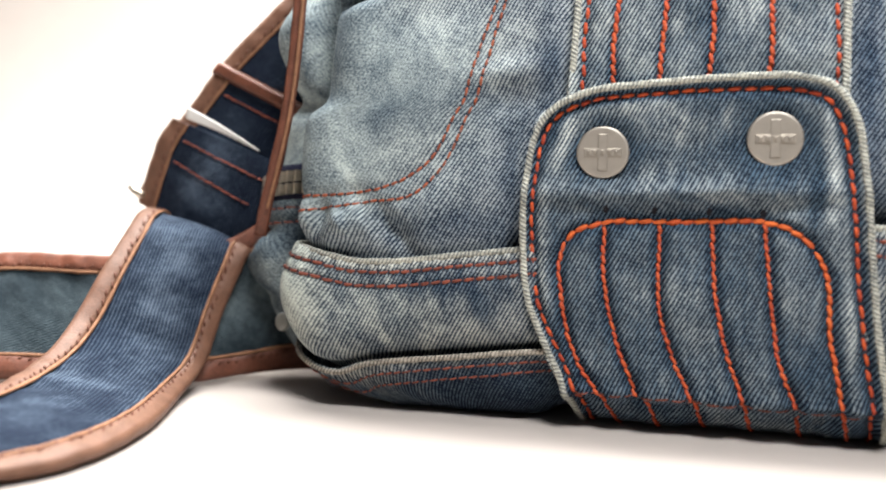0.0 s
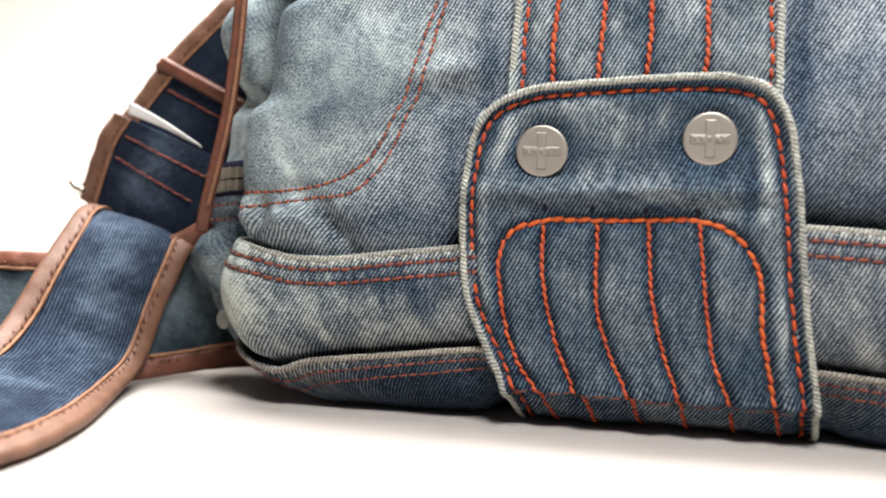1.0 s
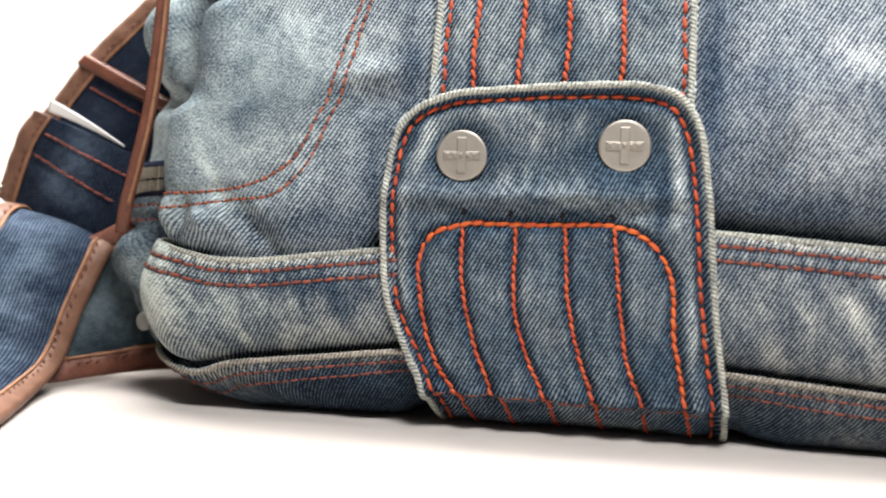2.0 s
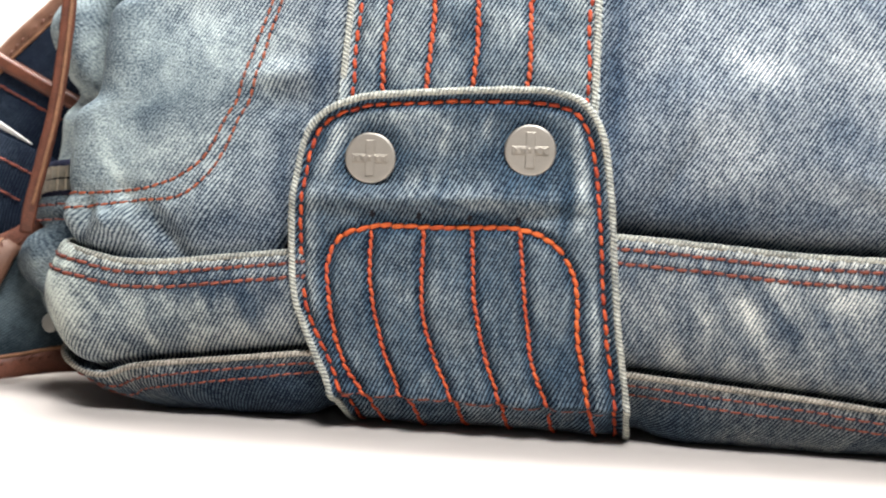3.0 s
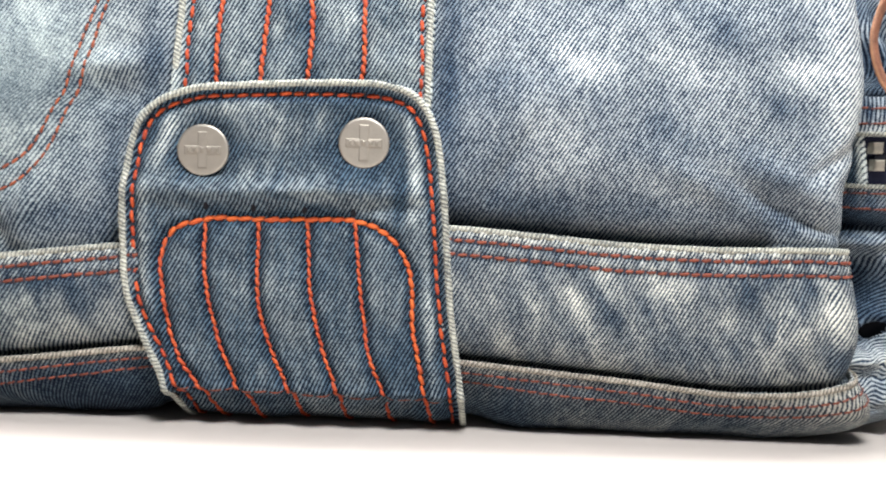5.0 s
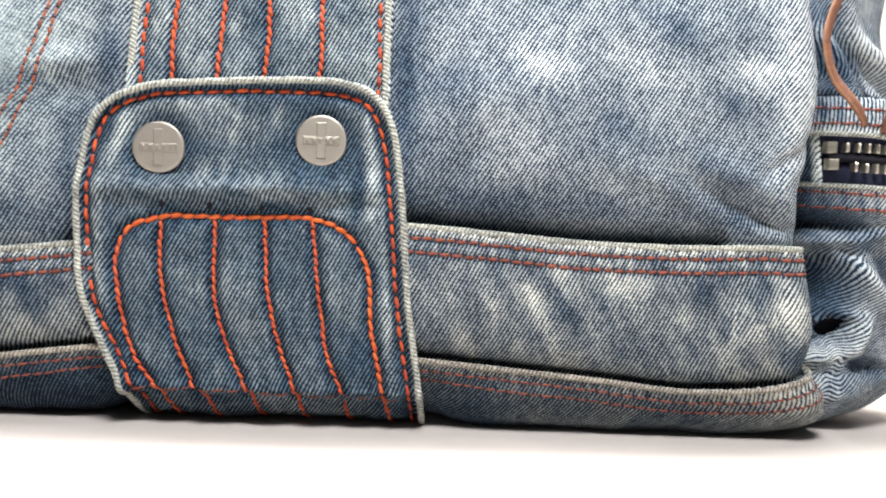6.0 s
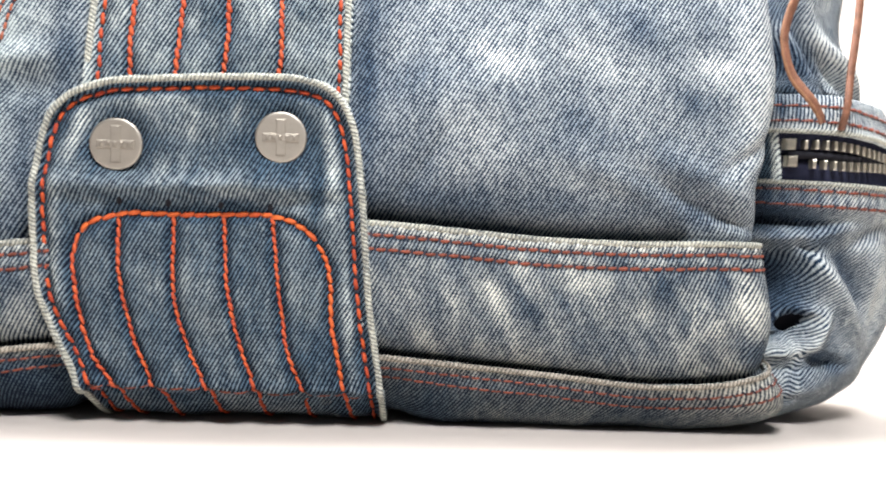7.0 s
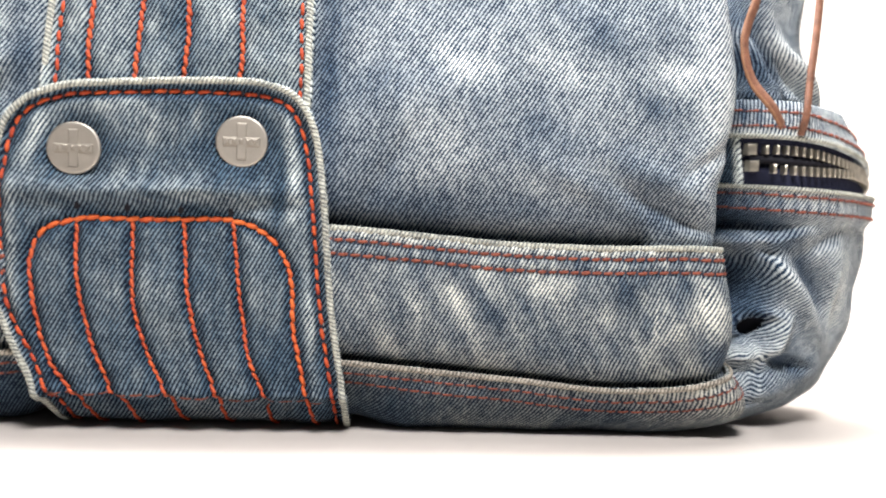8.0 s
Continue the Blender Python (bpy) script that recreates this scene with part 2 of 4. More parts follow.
def plain(name, colour, rough=0.6, metal=0.0, vary=0.15, scale=60.0, bump=0.2, stretch=(1, 1, 1), dark=None, spec=0.4):
    """A surface with grain at two sizes."""
    m, nt, bsdf = mat(name)
    co = nt.nodes.new("ShaderNodeTexCoord").outputs["Object"]
    v = mapped(nt, co, 0, stretch)
    a, b = noise_node(nt, v, scale, 3), noise_node(nt, v, scale * 8, 3)
    k = math_node(nt, "ADD", math_node(nt, "MULTIPLY", a, 0.6), math_node(nt, "MULTIPLY", b, 0.4))
    k = math_node(nt, "ADD", math_node(nt, "MULTIPLY", math_node(nt, "SUBTRACT", k, 0.5), 3.0), 0.5, True)
    lo = dark or tuple(c * (1 - vary) for c in colour)
    hi = tuple(min(1, c * (1 + vary)) for c in colour)
    nt.links.new(mix_colour(nt, k, lo, hi), bsdf.inputs["Base Color"])
    bsdf.inputs["Roughness"].default_value, bsdf.inputs["Metallic"].default_value = rough, metal
    bsdf.inputs["Specular IOR Level"].default_value = spec
    if bump:
        n = nt.nodes.new("ShaderNodeBump")
        n.inputs["Strength"].default_value, n.inputs["Distance"].default_value = bump, 0.0004
        nt.links.new(b, n.inputs["Height"])
        nt.links.new(n.outputs[0], bsdf.inputs["Normal"])
    return m


def thread(name, low, high):
    """Twisted cotton; every stitch took the dye and wore differently."""
    m, nt, bsdf = mat(name)
    isl = nt.nodes.new("ShaderNodeNewGeometry").outputs["Random Per Island"]
    uv = nt.nodes.new("ShaderNodeUVMap").outputs[0]
    ply = nt.nodes.new("ShaderNodeTexWave")
    ply.inputs["Scale"].default_value, ply.inputs["Distortion"].default_value = 3.5, 1.0
    nt.links.new(mapped(nt, uv, 40.0), ply.inputs["Vector"])
    k = math_node(nt, "ADD", math_node(nt, "MULTIPLY", isl, 0.55), math_node(nt, "MULTIPLY", noise_node(nt, uv, 3.5, 3.0), 0.9))
    k = math_node(nt, "SUBTRACT", math_node(nt, "ADD", k, math_node(nt, "MULTIPLY", ply.outputs["Fac"], 0.3)), 0.4, True)
    nt.links.new(mix_colour(nt, k, low, high), bsdf.inputs["Base Color"])
    bsdf.inputs["Roughness"].default_value, bsdf.inputs["Specular IOR Level"].default_value = 0.7, 0.25
    n = nt.nodes.new("ShaderNodeBump")
    n.inputs["Strength"].default_value, n.inputs["Distance"].default_value = 0.5, 0.0003
    nt.links.new(ply.outputs["Fac"], n.inputs["Height"])
    nt.links.new(n.outputs[0], bsdf.inputs["Normal"])
    return m


INDIGO, WEFT, TINT = (0.006, 0.011, 0.025), (0.69, 0.73, 0.715), (0.018, 0.042, 0.078)
DIM = (0.095, 0.146, 0.210)
denim_front = denim("denim_washed_light", INDIGO, WEFT, 0.03, 0.5, twill=57.5, pitch=0.132, tint=TINT, ribs=0.98, dim=DIM, floats=1.4)
denim_band = denim("denim_washed_band", INDIGO, (0.72, 0.735, 0.67), -0.16, 0.6, twill=61.0, pitch=0.128, shift=4.3, tint=(0.018, 0.038, 0.066), ribs=0.95, dim=(0.098, 0.142, 0.190), streak=0.42, floats=1.2)
denim_tab = denim("denim_mid_tab", (0.006, 0.010, 0.021), (0.70, 0.755, 0.725), -0.50, 0.75, twill=61.0, pitch=0.128, shift=9.1, tint=(0.015, 0.036, 0.064), ribs=1.15, dim=(0.084, 0.138, 0.192), floats=1.4)
denim_edge = denim("denim_worn_edge", (0.08, 0.09, 0.095), (0.57, 0.57, 0.485), 0.5, 1.0, twill=62.0, pitch=0.13, shift=2.0, tint=(0.20, 0.21, 0.20), ribs=0.7, wobble=3.0, dim=(0.32, 0.33, 0.29))
denim_edge_dirty = denim("denim_worn_edge_soiled", (0.08, 0.075, 0.065), (0.50, 0.455, 0.385), 0.3, 0.9, twill=62.0, pitch=0.13, shift=5.0, tint=(0.15, 0.14, 0.12), ribs=0.7, wobble=3.0, dim=(0.26, 0.235, 0.20))
denim_base = denim("denim_dirty_base", INDIGO, (0.56, 0.56, 0.50), -0.2, 0.75, twill=56.0, pitch=0.12, shift=21.0, tint=(0.018, 0.036, 0.056), ribs=0.8, dim=(0.085, 0.125, 0.160))
denim_pocket = denim("denim_washed_pocket", INDIGO, WEFT, 0.13, 0.85, twill=58.0, pitch=0.126, shift=15.0, tint=TINT, ribs=1.2, dim=DIM, floats=1.4)
denim_strap = denim("denim_dark_strap", (0.005, 0.009, 0.021), (0.120, 0.155, 0.205), -0.5, 1.2, twill=4.0, pitch=0.14, shift=6.0, tint=(0.022, 0.040, 0.070), ribs=0.6, floats=0.5, slubs=0.1, dim=(0.034, 0.051, 0.078))
denim_strap_back = denim("denim_strap_reverse", (0.009, 0.015, 0.020), (0.125, 0.16, 0.175), -0.25, 1.0, twill=24.0, pitch=0.125, shift=2.0, tint=(0.03, 0.05, 0.062), ribs=0.3, floats=0.0, slubs=0.1, dim=(0.036, 0.050, 0.060))
thread_orange = thread("thread_orange", (0.50, 0.075, 0.028), (0.78, 0.19, 0.042))
thread_coral = thread("thread_coral", (0.42, 0.06, 0.03), (0.70, 0.145, 0.045))
thread_red = thread("thread_red", (0.33, 0.043, 0.026), (0.72, 0.125, 0.035))
thread_clay = thread("thread_clay", (0.20, 0.055, 0.033), (0.44, 0.125, 0.06))
thread_rust = thread("thread_rust", (0.13, 0.040, 0.029), (0.30, 0.085, 0.052))
thread_brown = plain("thread_brown", (0.10, 0.032, 0.016), 0.7, 0, 0.3, 900, 0.3)
leather = plain("leather_tan", (0.138, 0.066, 0.040), 0.58, 0, 0.25, 160, 0.5)
leather_cord = plain("leather_cord", (0.185, 0.080, 0.047), 0.6, 0, 0.5, 260, 0.6)
leather_raw = plain("leather_raw_edge", (0.24, 0.115, 0.06), 0.7, 0, 0.3, 220, 0.6)
leather_dark = plain("leather_brown", (0.13, 0.045, 0.026), 0.5, 0, 0.35, 160, 0.5)
nickel = plain("brushed_nickel", (0.45, 0.415, 0.365), 0.52, 1.0, 0.06, 300, 0.12)
nickel_dark = plain("tarnished_nickel", (0.42, 0.385, 0.335), 0.5, 1.0, 0.1, 300, 0.12)
brass = plain("antique_zip_metal", (0.62, 0.57, 0.48), 0.42, 1.0, 0.2, 400, 0.2)
tape = plain("navy_zip_tape", (0.022, 0.024, 0.045), 0.9, 0, 0.3, 500, 0.4, spec=0.1)
needle_dark = plain("needle_dimple", (0.040, 0.038, 0.050), 0.95, 0, 0.2, 200, 0.2, spec=0.05)
# near-black fill for holes and openings, their shade put into colour
gap_dark = plain("dark_gap_fill", (0.02, 0.02, 0.025), 0.95, 0, 0.2, 200, 0.2, spec=0.05)
paper = plain("white_lining_paper", (0.78, 0.78, 0.76), 0.7, 0, 0.03, 100, 0.1)
clear = plain("frosted_plastic", (0.22, 0.22, 0.20), 0.4, 0, 0.05, 100, 0.1)
table_white = plain("white_table_laminate", (0.39, 0.354, 0.327), 0.42, 0, 0.03, 6, 0.05)

# ---- setting ----
def sweep_sheet():
    """Table top that runs back and rises in one curve to the backdrop."""
    prof = [(-60, 0), (60, 0)] + [(60 + 40 * math.sin(a), 40 - 40 * math.cos(a)) for a in np.linspace(0.08, PI / 2, 14)] + [(100, 160)]
    xs = np.linspace(-160, 160, 9)
    P = np.array([[(x, y, z) for y, z in prof] for x in xs])
    ob = sheet("table", P, P[..., :2], table_white, None, thick=1.5)
    return tagged(ob, "smooth white photo table rising to a white backdrop", "table", kind="structure")


sweep_sheet()

# ---- the bag's form: a rounded block, described by a place along its front and a place up its profile ----
XL, XR, Y0, RCL, RB = -12.75, 21.95, 30.4, 1.7, 1.9
ZT, RT = 21.0, 3.0


def up_of(z):
    """Profile place for a height; they differ only where the bag turns under."""
    z = np.asarray(z, float)
    return np.where(z >= RB, z, RB - RB * np.arcsin(np.clip((RB - z) / RB, -1, 1)))


def left_in(b):
    """How far the left end draws in: the base tucks under, and the panel is pinched above the side zip."""
    return 2.4 * np.clip((1.9 - b) / 1.9, 0, 1) ** 1.4 + 0.85 / (1 + np.exp(-np.clip((b - 11.2) / 0.15, -30, 30)))


def right_out(b):
    """The base bulges out at the right end, and the panel is pinched above the band."""
    return hermite([-1.4, 0.0, 0.6, 1.0, 1.4, 1.9, 2.6, 4.0, 6.0, 7.4, 9.0, 11.0, 13.0, 16.0, 26.0],
                   [-1.3, 0.5, 1.55, 1.75, 1.55, 1.1, 0.5, 0.25, 0.05, -0.05, -0.35, -0.05, 0.1, 0.05, 0.0], np.clip(b, -1.4, 26))


def bag(x, b, h=0.0):
    """Point on the bag, h above the plain form."""
    x, b, h = np.broadcast_arrays(np.asarray(x, float), np.asarray(b, float), np.asarray(h, float))
    left, right = XL + left_in(b), XR + right_out(b)
    RCR = 1.0 + 0.35 / (1 + np.exp(np.clip((b - 1.6) / 0.3, -30, 30)))
    fr, fl = np.clip((x - (XR - RCR)) / RCR, 0, PI / 2), np.clip(((XL + RCL) - x) / RCL, 0, PI / 2)
    back = np.maximum(x - (XR - RCR) - RCR * PI / 2, 0) + np.maximum((XL + RCL) - x - RCL * PI / 2, 0)
    px = np.clip(x, XL + RCL, XR - RCR)
    px = px + (left - XL) * np.clip((-2 - px) / 9, 0, 1) ** 2 + (right - XR) * np.clip((px - 10) / 11, 0, 1) ** 2
    px = px + RCR * np.sin(fr) - RCL * np.sin(fl)
    py = Y0 + RCR * (1 - np.cos(fr)) + RCL * (1 - np.cos(fl)) + back
    nx, ny = np.sin(fr) - np.sin(fl), -np.cos(fr) * np.cos(fl)
    th = np.clip((RB - b) / RB, 0, PI / 2)
    under = np.maximum((RB - b) - RB * PI / 2, 0)
    tt = np.clip((b - (ZT - RT)) / RT, 0, PI / 2)
    over = np.maximum(b - (ZT - RT) - RT * PI / 2, 0)
    d = RB * (1 - np.cos(th)) + under + RT * (1 - np.cos(tt)) + over
    py = py + 0.009 * np.maximum(np.minimum(b, 18) - 6, 0) ** 2
    z = np.where(b < RB, RB - RB * np.sin(th), np.minimum(b, ZT - RT) + RT * np.sin(tt))
    hor, ver = np.cos(th) * np.cos(tt), np.sin(tt) - np.sin(th)
    k = h * hor - d
    return np.stack([px + nx * k, py + ny * k, z + ver * h + 0.06], -1)


def band_top(x):
    return hermite([-15, -13.2, -12.2, -10.3, -8.8, -6.5, -4.0, 2.0, 7.2, 10, 13.7, 16.8, 21.4, 23.0, 26],
                   [6.0, 6.15, 6.05, 5.7, 5.72, 6.02, 6.35, 7.2, 7.47, 7.35, 7.15, 7.14, 7.28, 7.2, 6.9], x)


def band_bottom(x):
    return hermite([-16, -13.9, -12.9, -11.6, -9.6, -6.4, -3.2, 3.0, 8.0, 10.9, 13.9, 17.7, 19.9, 22, 23.5, 26],
                   [2.8, 2.5, 2.0, 1.55, 1.92, 2.35, 2.77, 2.9, 2.7, 2.48, 2.25, 1.93, 2.09, 2.6, 2.9, 3.0], x)


denim_bag = thing("denim_bag", "washed blue denim shoulder bag with orange stitching on a white table", "bag")

FRONT_FOLDS = [(-11.2, 14.5, 2.5, 0.9, 75, 0.5), (-11.6, 15.5, 1.1, 0.36, 12, -1.5), (-12.3, 9.5, 2.0, 1.3, 80, 0.1), (-10.8, 6.9, 2.0, 0.7, 20, 0.5), (-11.6, 7.0, 0.9, 0.35, 70, -0.4), (-12.4, 7.2, 0.6, 0.5, 80, 0.4), (-7.6, 7.4, 1.0, 0.3, 65, 0.25),
               (-9.0, 7.0, 1.2, 0.35, -50, -0.45), (-8.5, 11.5, 3.5, 2.0, 50, 0.35), (-5.5, 10.0, 3.0, 1.2, 70, -0.15), (10.5, 12.5, 4.0, 2.0, 30, 0.25),
               (14.0, 10.5, 5.0, 2.5, -20, 0.35), (19.6, 8.65, 1.7, 0.34, -20, -0.34), (19.8, 9.5, 2.0, 0.5, -20, 0.28), (20.9, 8.0, 0.9, 0.22, -15, -0.35), (16.4, 9.3, 2.0, 0.4, -22, 0.15), (-5.0, 12.5, 1.5, 0.45, 8, 0.28), (-4.6, 11.4, 1.2, 0.5, 10, -0.2), (21.3, 10.4, 1.2, 0.3, 40, -0.25), (9.2, 9.4, 1.6, 0.35, 60, -0.2), (17.5, 13.5, 2.0, 3.5, 0, 0.2), (22.6, 13.5, 2.0, 3.4, 0, 0.5), (-10.6, 8.6, 0.3, 1.2, -30, 0.16), (-9.9, 7.4, 0.9, 0.25, -55, -0.3), (-10.9, 7.1, 0.8, 0.22, -60, 0.25)]
PATCH_OUT = smooth_path([(-14.2, 7.7), (-12.15, 7.89), (-10.4, 8.04), (-8.69, 8.49), (-7.45, 9.42), (-6.86, 10.63), (-6.30, 12.6), (-5.56, 14.92), (-4.9, 17)])
PATCH_IN = smooth_path([(-14.2, 7.1), (-12.04, 7.37), (-9.74, 7.75), (-8.25, 7.99), (-7.13, 9.02), (-6.54, 10.23), (-5.89, 12.4), (-5.2, 14.91), (-4.5, 17)])


def front_h(x, b):
    h = gauss(x, b, FRONT_FOLDS) + 0.10 * ripple(x, b, 9, 5) + 0.03 * ripple(x, b, 2.5, 6)
    h = h + 0.13 * np.exp(-((b - band_top(x) - 2.6) / 1.8) ** 2) - (0.22 + 0.6 * under_tab(x, -4.5, 19.0)) * np.exp(-np.maximum(b - band_top(x), 0) / 0.55) - 0.1 * near_lines(x, b, [PATCH_OUT, PATCH_IN], 0.22)
    return h - 0.25 * np.exp(-np.maximum(np.minimum(np.abs(x + 2.6), np.abs(x - 6.5)), 0) / 0.5) * (b > 11)


def front_panel():
    x, b = np.meshgrid(np.linspace(XL - 2.2, XR + 2.2, 340), np.linspace(4.0, 25, 150), indexing="ij")
    # Faded patches; darker beside handle, tab and band from unfaded dye and painted shade.
    wear_shade = 0.2 * gauss(x, b, [(-10.0, 12.0, 3.5, 5, 0, 0.45), (-8.0, 14.0, 1.2, 2.0, 30, 0.7), (-9.2, 11.0, 1.4, 0.8, 30, -0.9), (-10.9, 10.4, 1.0, 0.8, 20, 0.8), (-12.9, 10, 0.6, 1.5, 0, 0.8), (-12.5, 7.2, 2.0, 0.7, 0, 0.9), (-12.2, 13.5, 1.0, 2.0, 0, -0.8), (-9.5, 9.3, 2.5, 1.0, 10, 0.7), (-4.3, 13.6, 2.2, 0.7, 20, 0.6), (19.9, 13.6, 0.9, 0.5, -15, 2.2), (12.0, 13.4, 1.2, 0.6, -20, 1.6), (15.4, 13.4, 1.2, 0.5, -25, 1.0), (10.8, 11.0, 1.3, 0.6, -30, 1.2), (13.3, 9.6, 1.8, 0.5, -22, 0.7), (16.0, 8.7, 1.3, 0.4, -15, 0.6), (21.4, 12.8, 0.8, 3.5, 0, 2.2), (15.2, 11.1, 1.6, 0.6, -30, -1.0), (16.6, 14.9, 1.4, 0.6, -30, -1.1), (18.9, 12.3, 1.3, 0.45, -28, -1.5), (18.4, 10.0, 1.3, 0.6, -30, -1.0), (9.0, 12.7, 0.8, 0.7, 20, -0.8), (-10.5, 8.6, 1.2, 0.25, -62, 1.6), (-5.0, 12.6, 1.4, 0.45, 8, 1.1),
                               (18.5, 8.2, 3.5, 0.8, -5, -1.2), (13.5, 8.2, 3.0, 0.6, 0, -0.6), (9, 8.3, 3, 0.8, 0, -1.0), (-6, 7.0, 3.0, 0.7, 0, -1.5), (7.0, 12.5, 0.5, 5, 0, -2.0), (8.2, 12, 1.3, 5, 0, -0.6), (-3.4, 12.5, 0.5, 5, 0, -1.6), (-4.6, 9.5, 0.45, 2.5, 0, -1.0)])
    h = front_h(x, b)
    sheet("front_panel", bag(x, b, h), np.stack([x + 0.5 * h, b + 0.6 * h], -1), denim_front, denim_bag, "light washed denim front with faded patches", wear_shade, 0.15, False,
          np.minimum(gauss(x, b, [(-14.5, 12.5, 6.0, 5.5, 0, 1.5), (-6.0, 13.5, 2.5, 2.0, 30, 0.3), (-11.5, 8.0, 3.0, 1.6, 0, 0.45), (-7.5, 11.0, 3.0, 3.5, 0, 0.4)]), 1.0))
    for p, k in ((PATCH_OUT, 11), (PATCH_IN, 12)):
        stitches("stitching", p, lambda x, b, l: bag(x, b, front_h(x, b) + l), thread_clay, denim_bag, 0.30, 0.05, 0.10, 0.06, "clay red double stitching", k, tick=0.06)


def under_tab(x, l=-3.5, r=7.05):
    """1 where the tab covers the seams, which lie flat there."""
    return 1 / (1 + np.exp(-(x - l) / 0.1)) / (1 + np.exp((x - r) / 0.1))


def band_h(x, b):
    t, m = band_top(x), band_bottom(x)
    u = np.clip((b - m) / (t - m), -0.3, 1)
    return (0.18 + 0.38 * np.sin(PI * np.clip(u, 0, 1)) ** 0.8) * (1 - 0.8 * under_tab(x)) + 0.05 * ripple(x, b, 3.0, 8) + 0.07 * ripple(x * 1.6, b * 0.6, 2.6, 9) * np.sin(PI * np.clip(u, 0, 1)) \
        - 0.62 * (1 - 0.75 / (1 + np.exp(-np.clip((x - 20.6) / 0.4, -30, 30)))) * np.exp(-np.maximum(b - m, 0) / 0.28) + 0.03 * pucker(x, b - t + 0.25, 17) + 0.02 * pucker(x + 0.2, b - t + 0.85, 18) \
        + gauss(x, b, [(-13.6, 4.3, 1.5, 2.2, 0, 0.5)]) - 0.05 * np.exp(-((b - t + 0.52) / 0.12) ** 2) - 0.05 * np.exp(-((b - t + 1.02) / 0.12) ** 2)


def flow(x, edge, drop):
    """A line that follows an edge at a distance below it."""
    return np.stack([x, edge(x) - drop], 1)


def roll_on(name, path, height, wide, high, parent, material, label="", lumps=0.08, seed=1, wear_shade=None):
    p = bag(path[:, 0], path[:, 1], height)
    n = bag(path[:, 0], path[:, 1], height + 0.2) - p
    return tube(name, p, n, wide, high, material, parent, label, 10, wear_shade, lumps, seed)


def pucker(s, d, seed):
    """Small gathers of cloth across a sewn hem; d is the distance from its stitch line."""
    return np.sin(2 * PI * s / 0.42 + 1.8 * ripple(s, 0 * s, 2.5, seed)) * np.exp(-(d / 0.32) ** 2)


def hem(d):
    """Abrasion that follows a folded edge, by distance from it."""
    return np.exp(-(np.maximum(d, 0) / 0.45) ** 2)


def lower_band():
    xs = np.linspace(XL - 3.6, XR + 3.6, 520)
    v = np.linspace(0, 1, 64)
    x, vv = np.meshgrid(xs, v, indexing="ij")
    b = up_of(band_bottom(x) - 0.3) * (1 - vv) + (band_top(x) - 0.06) * vv
    wear_shade = 0.23 * gauss(x, b, [(-12.4, 4.2, 1.1, 2.2, 0, 3.0), (-9.5, 4.3, 1.5, 1.0, 30, 0.7), (-6, 3.2, 1.0, 0.5, 0, 0.8), (11.9, 5.0, 0.9, 0.28, -62, 2.4), (12.9, 6.0, 0.7, 0.3, -62, 1.8), (14.9, 5.7, 1.0, 0.45, -20, 1.8), (15.6, 4.7, 0.8, 0.3, -55, 1.4), (16.9, 4.4, 0.9, 0.5, 10, 1.6), (10.4, 4.8, 1.2, 0.25, -62, 1.2), (21.2, 4.9, 0.5, 1.3, 15, 2.6), (20.0, 4.1, 0.9, 0.4, 40, 1.5), (19.0, 3.4, 0.5, 0.8, 0, 1.0),
                              (19.1, 4.3, 1.1, 0.045, 80, 2.2), (19.35, 4.5, 0.8, 0.04, 72, 1.6), (18.3, 5.7, 0.9, 0.5, 30, -1.8), (20.3, 5.6, 0.5, 0.5, 0, -1.5), (9.8, 4.6, 0.6, 1.0, 0, -1.0), (21.6, 3.2, 0.5, 0.6, 0, -1.5), (13.2, 4.5, 1.0, 0.3, -50, -1.0), (-7.5, 4.9, 2.5, 0.5, 0, -1.4), (-5, 4.3, 1.2, 0.7, 0, -1.2)])
    low_line = band_top(x) - b
    # Hem and gathers are worn; both stitch grooves carry painted shade.
    wear_shade = wear_shade + 0.5 * hem(low_line) + 0.16 * pucker(x, low_line - 0.3, 17) + 0.12 * pucker(x + 0.2, low_line - 0.85, 18) - 0.3 * np.exp(-((low_line - 0.54) / 0.1) ** 2) - 0.25 * np.exp(-((low_line - 1.04) / 0.1) ** 2)
    part_ob = sheet("lower_band", bag(x, b, band_h(x, b)), np.stack([x, b], -1), denim_band, denim_bag, "faded denim band with a double seam", wear_shade, 0.14, False, gauss(x, b, [(-13.2, 4.4, 2.2, 4, 0, 0.9), (-8.5, 4.0, 3.0, 1.8, 0, 0.5)]))
    path = even(np.stack([xs, band_top(xs) - 0.12], 1), 0.1)
    roll_on("top_edge", path, 0.26 - 0.22 * under_tab(path[:, 0]), 0.11, 0.06, part_ob, denim_edge, "worn pale folded edge")
    for drop, k in ((0.52, 21), (1.02, 22)):
        path = even(np.stack([xs, band_top(xs) - drop], 1), 0.1)
        stitches("stitching", path, lambda x, b, l: bag(x, b, band_h(x, b) + l), thread_rust, part_ob, 0.36, 0.05, 0.12, 0.075, "", k, tick=0.12)


def base_h(x, b):
    m = up_of(band_bottom(x))
    return (0.32 - 0.1 * np.clip((m - b) / 2.4, 0, 1)) * (1 - 0.7 * under_tab(x, -2.9, 7.6)) - 0.42 * (np.exp(-((x + 2.3) / 1.3) ** 2) + np.exp(-((x - 8.4) / 1.2) ** 2)) * np.clip((m - b - 0.3) / 0.8, 0, 1) + 0.06 * ripple(x, b, 3.5, 14) + 0.03 * ripple(x, b, 1.6, 15) + 0.025 * pucker(x, m - b - 0.25, 19)


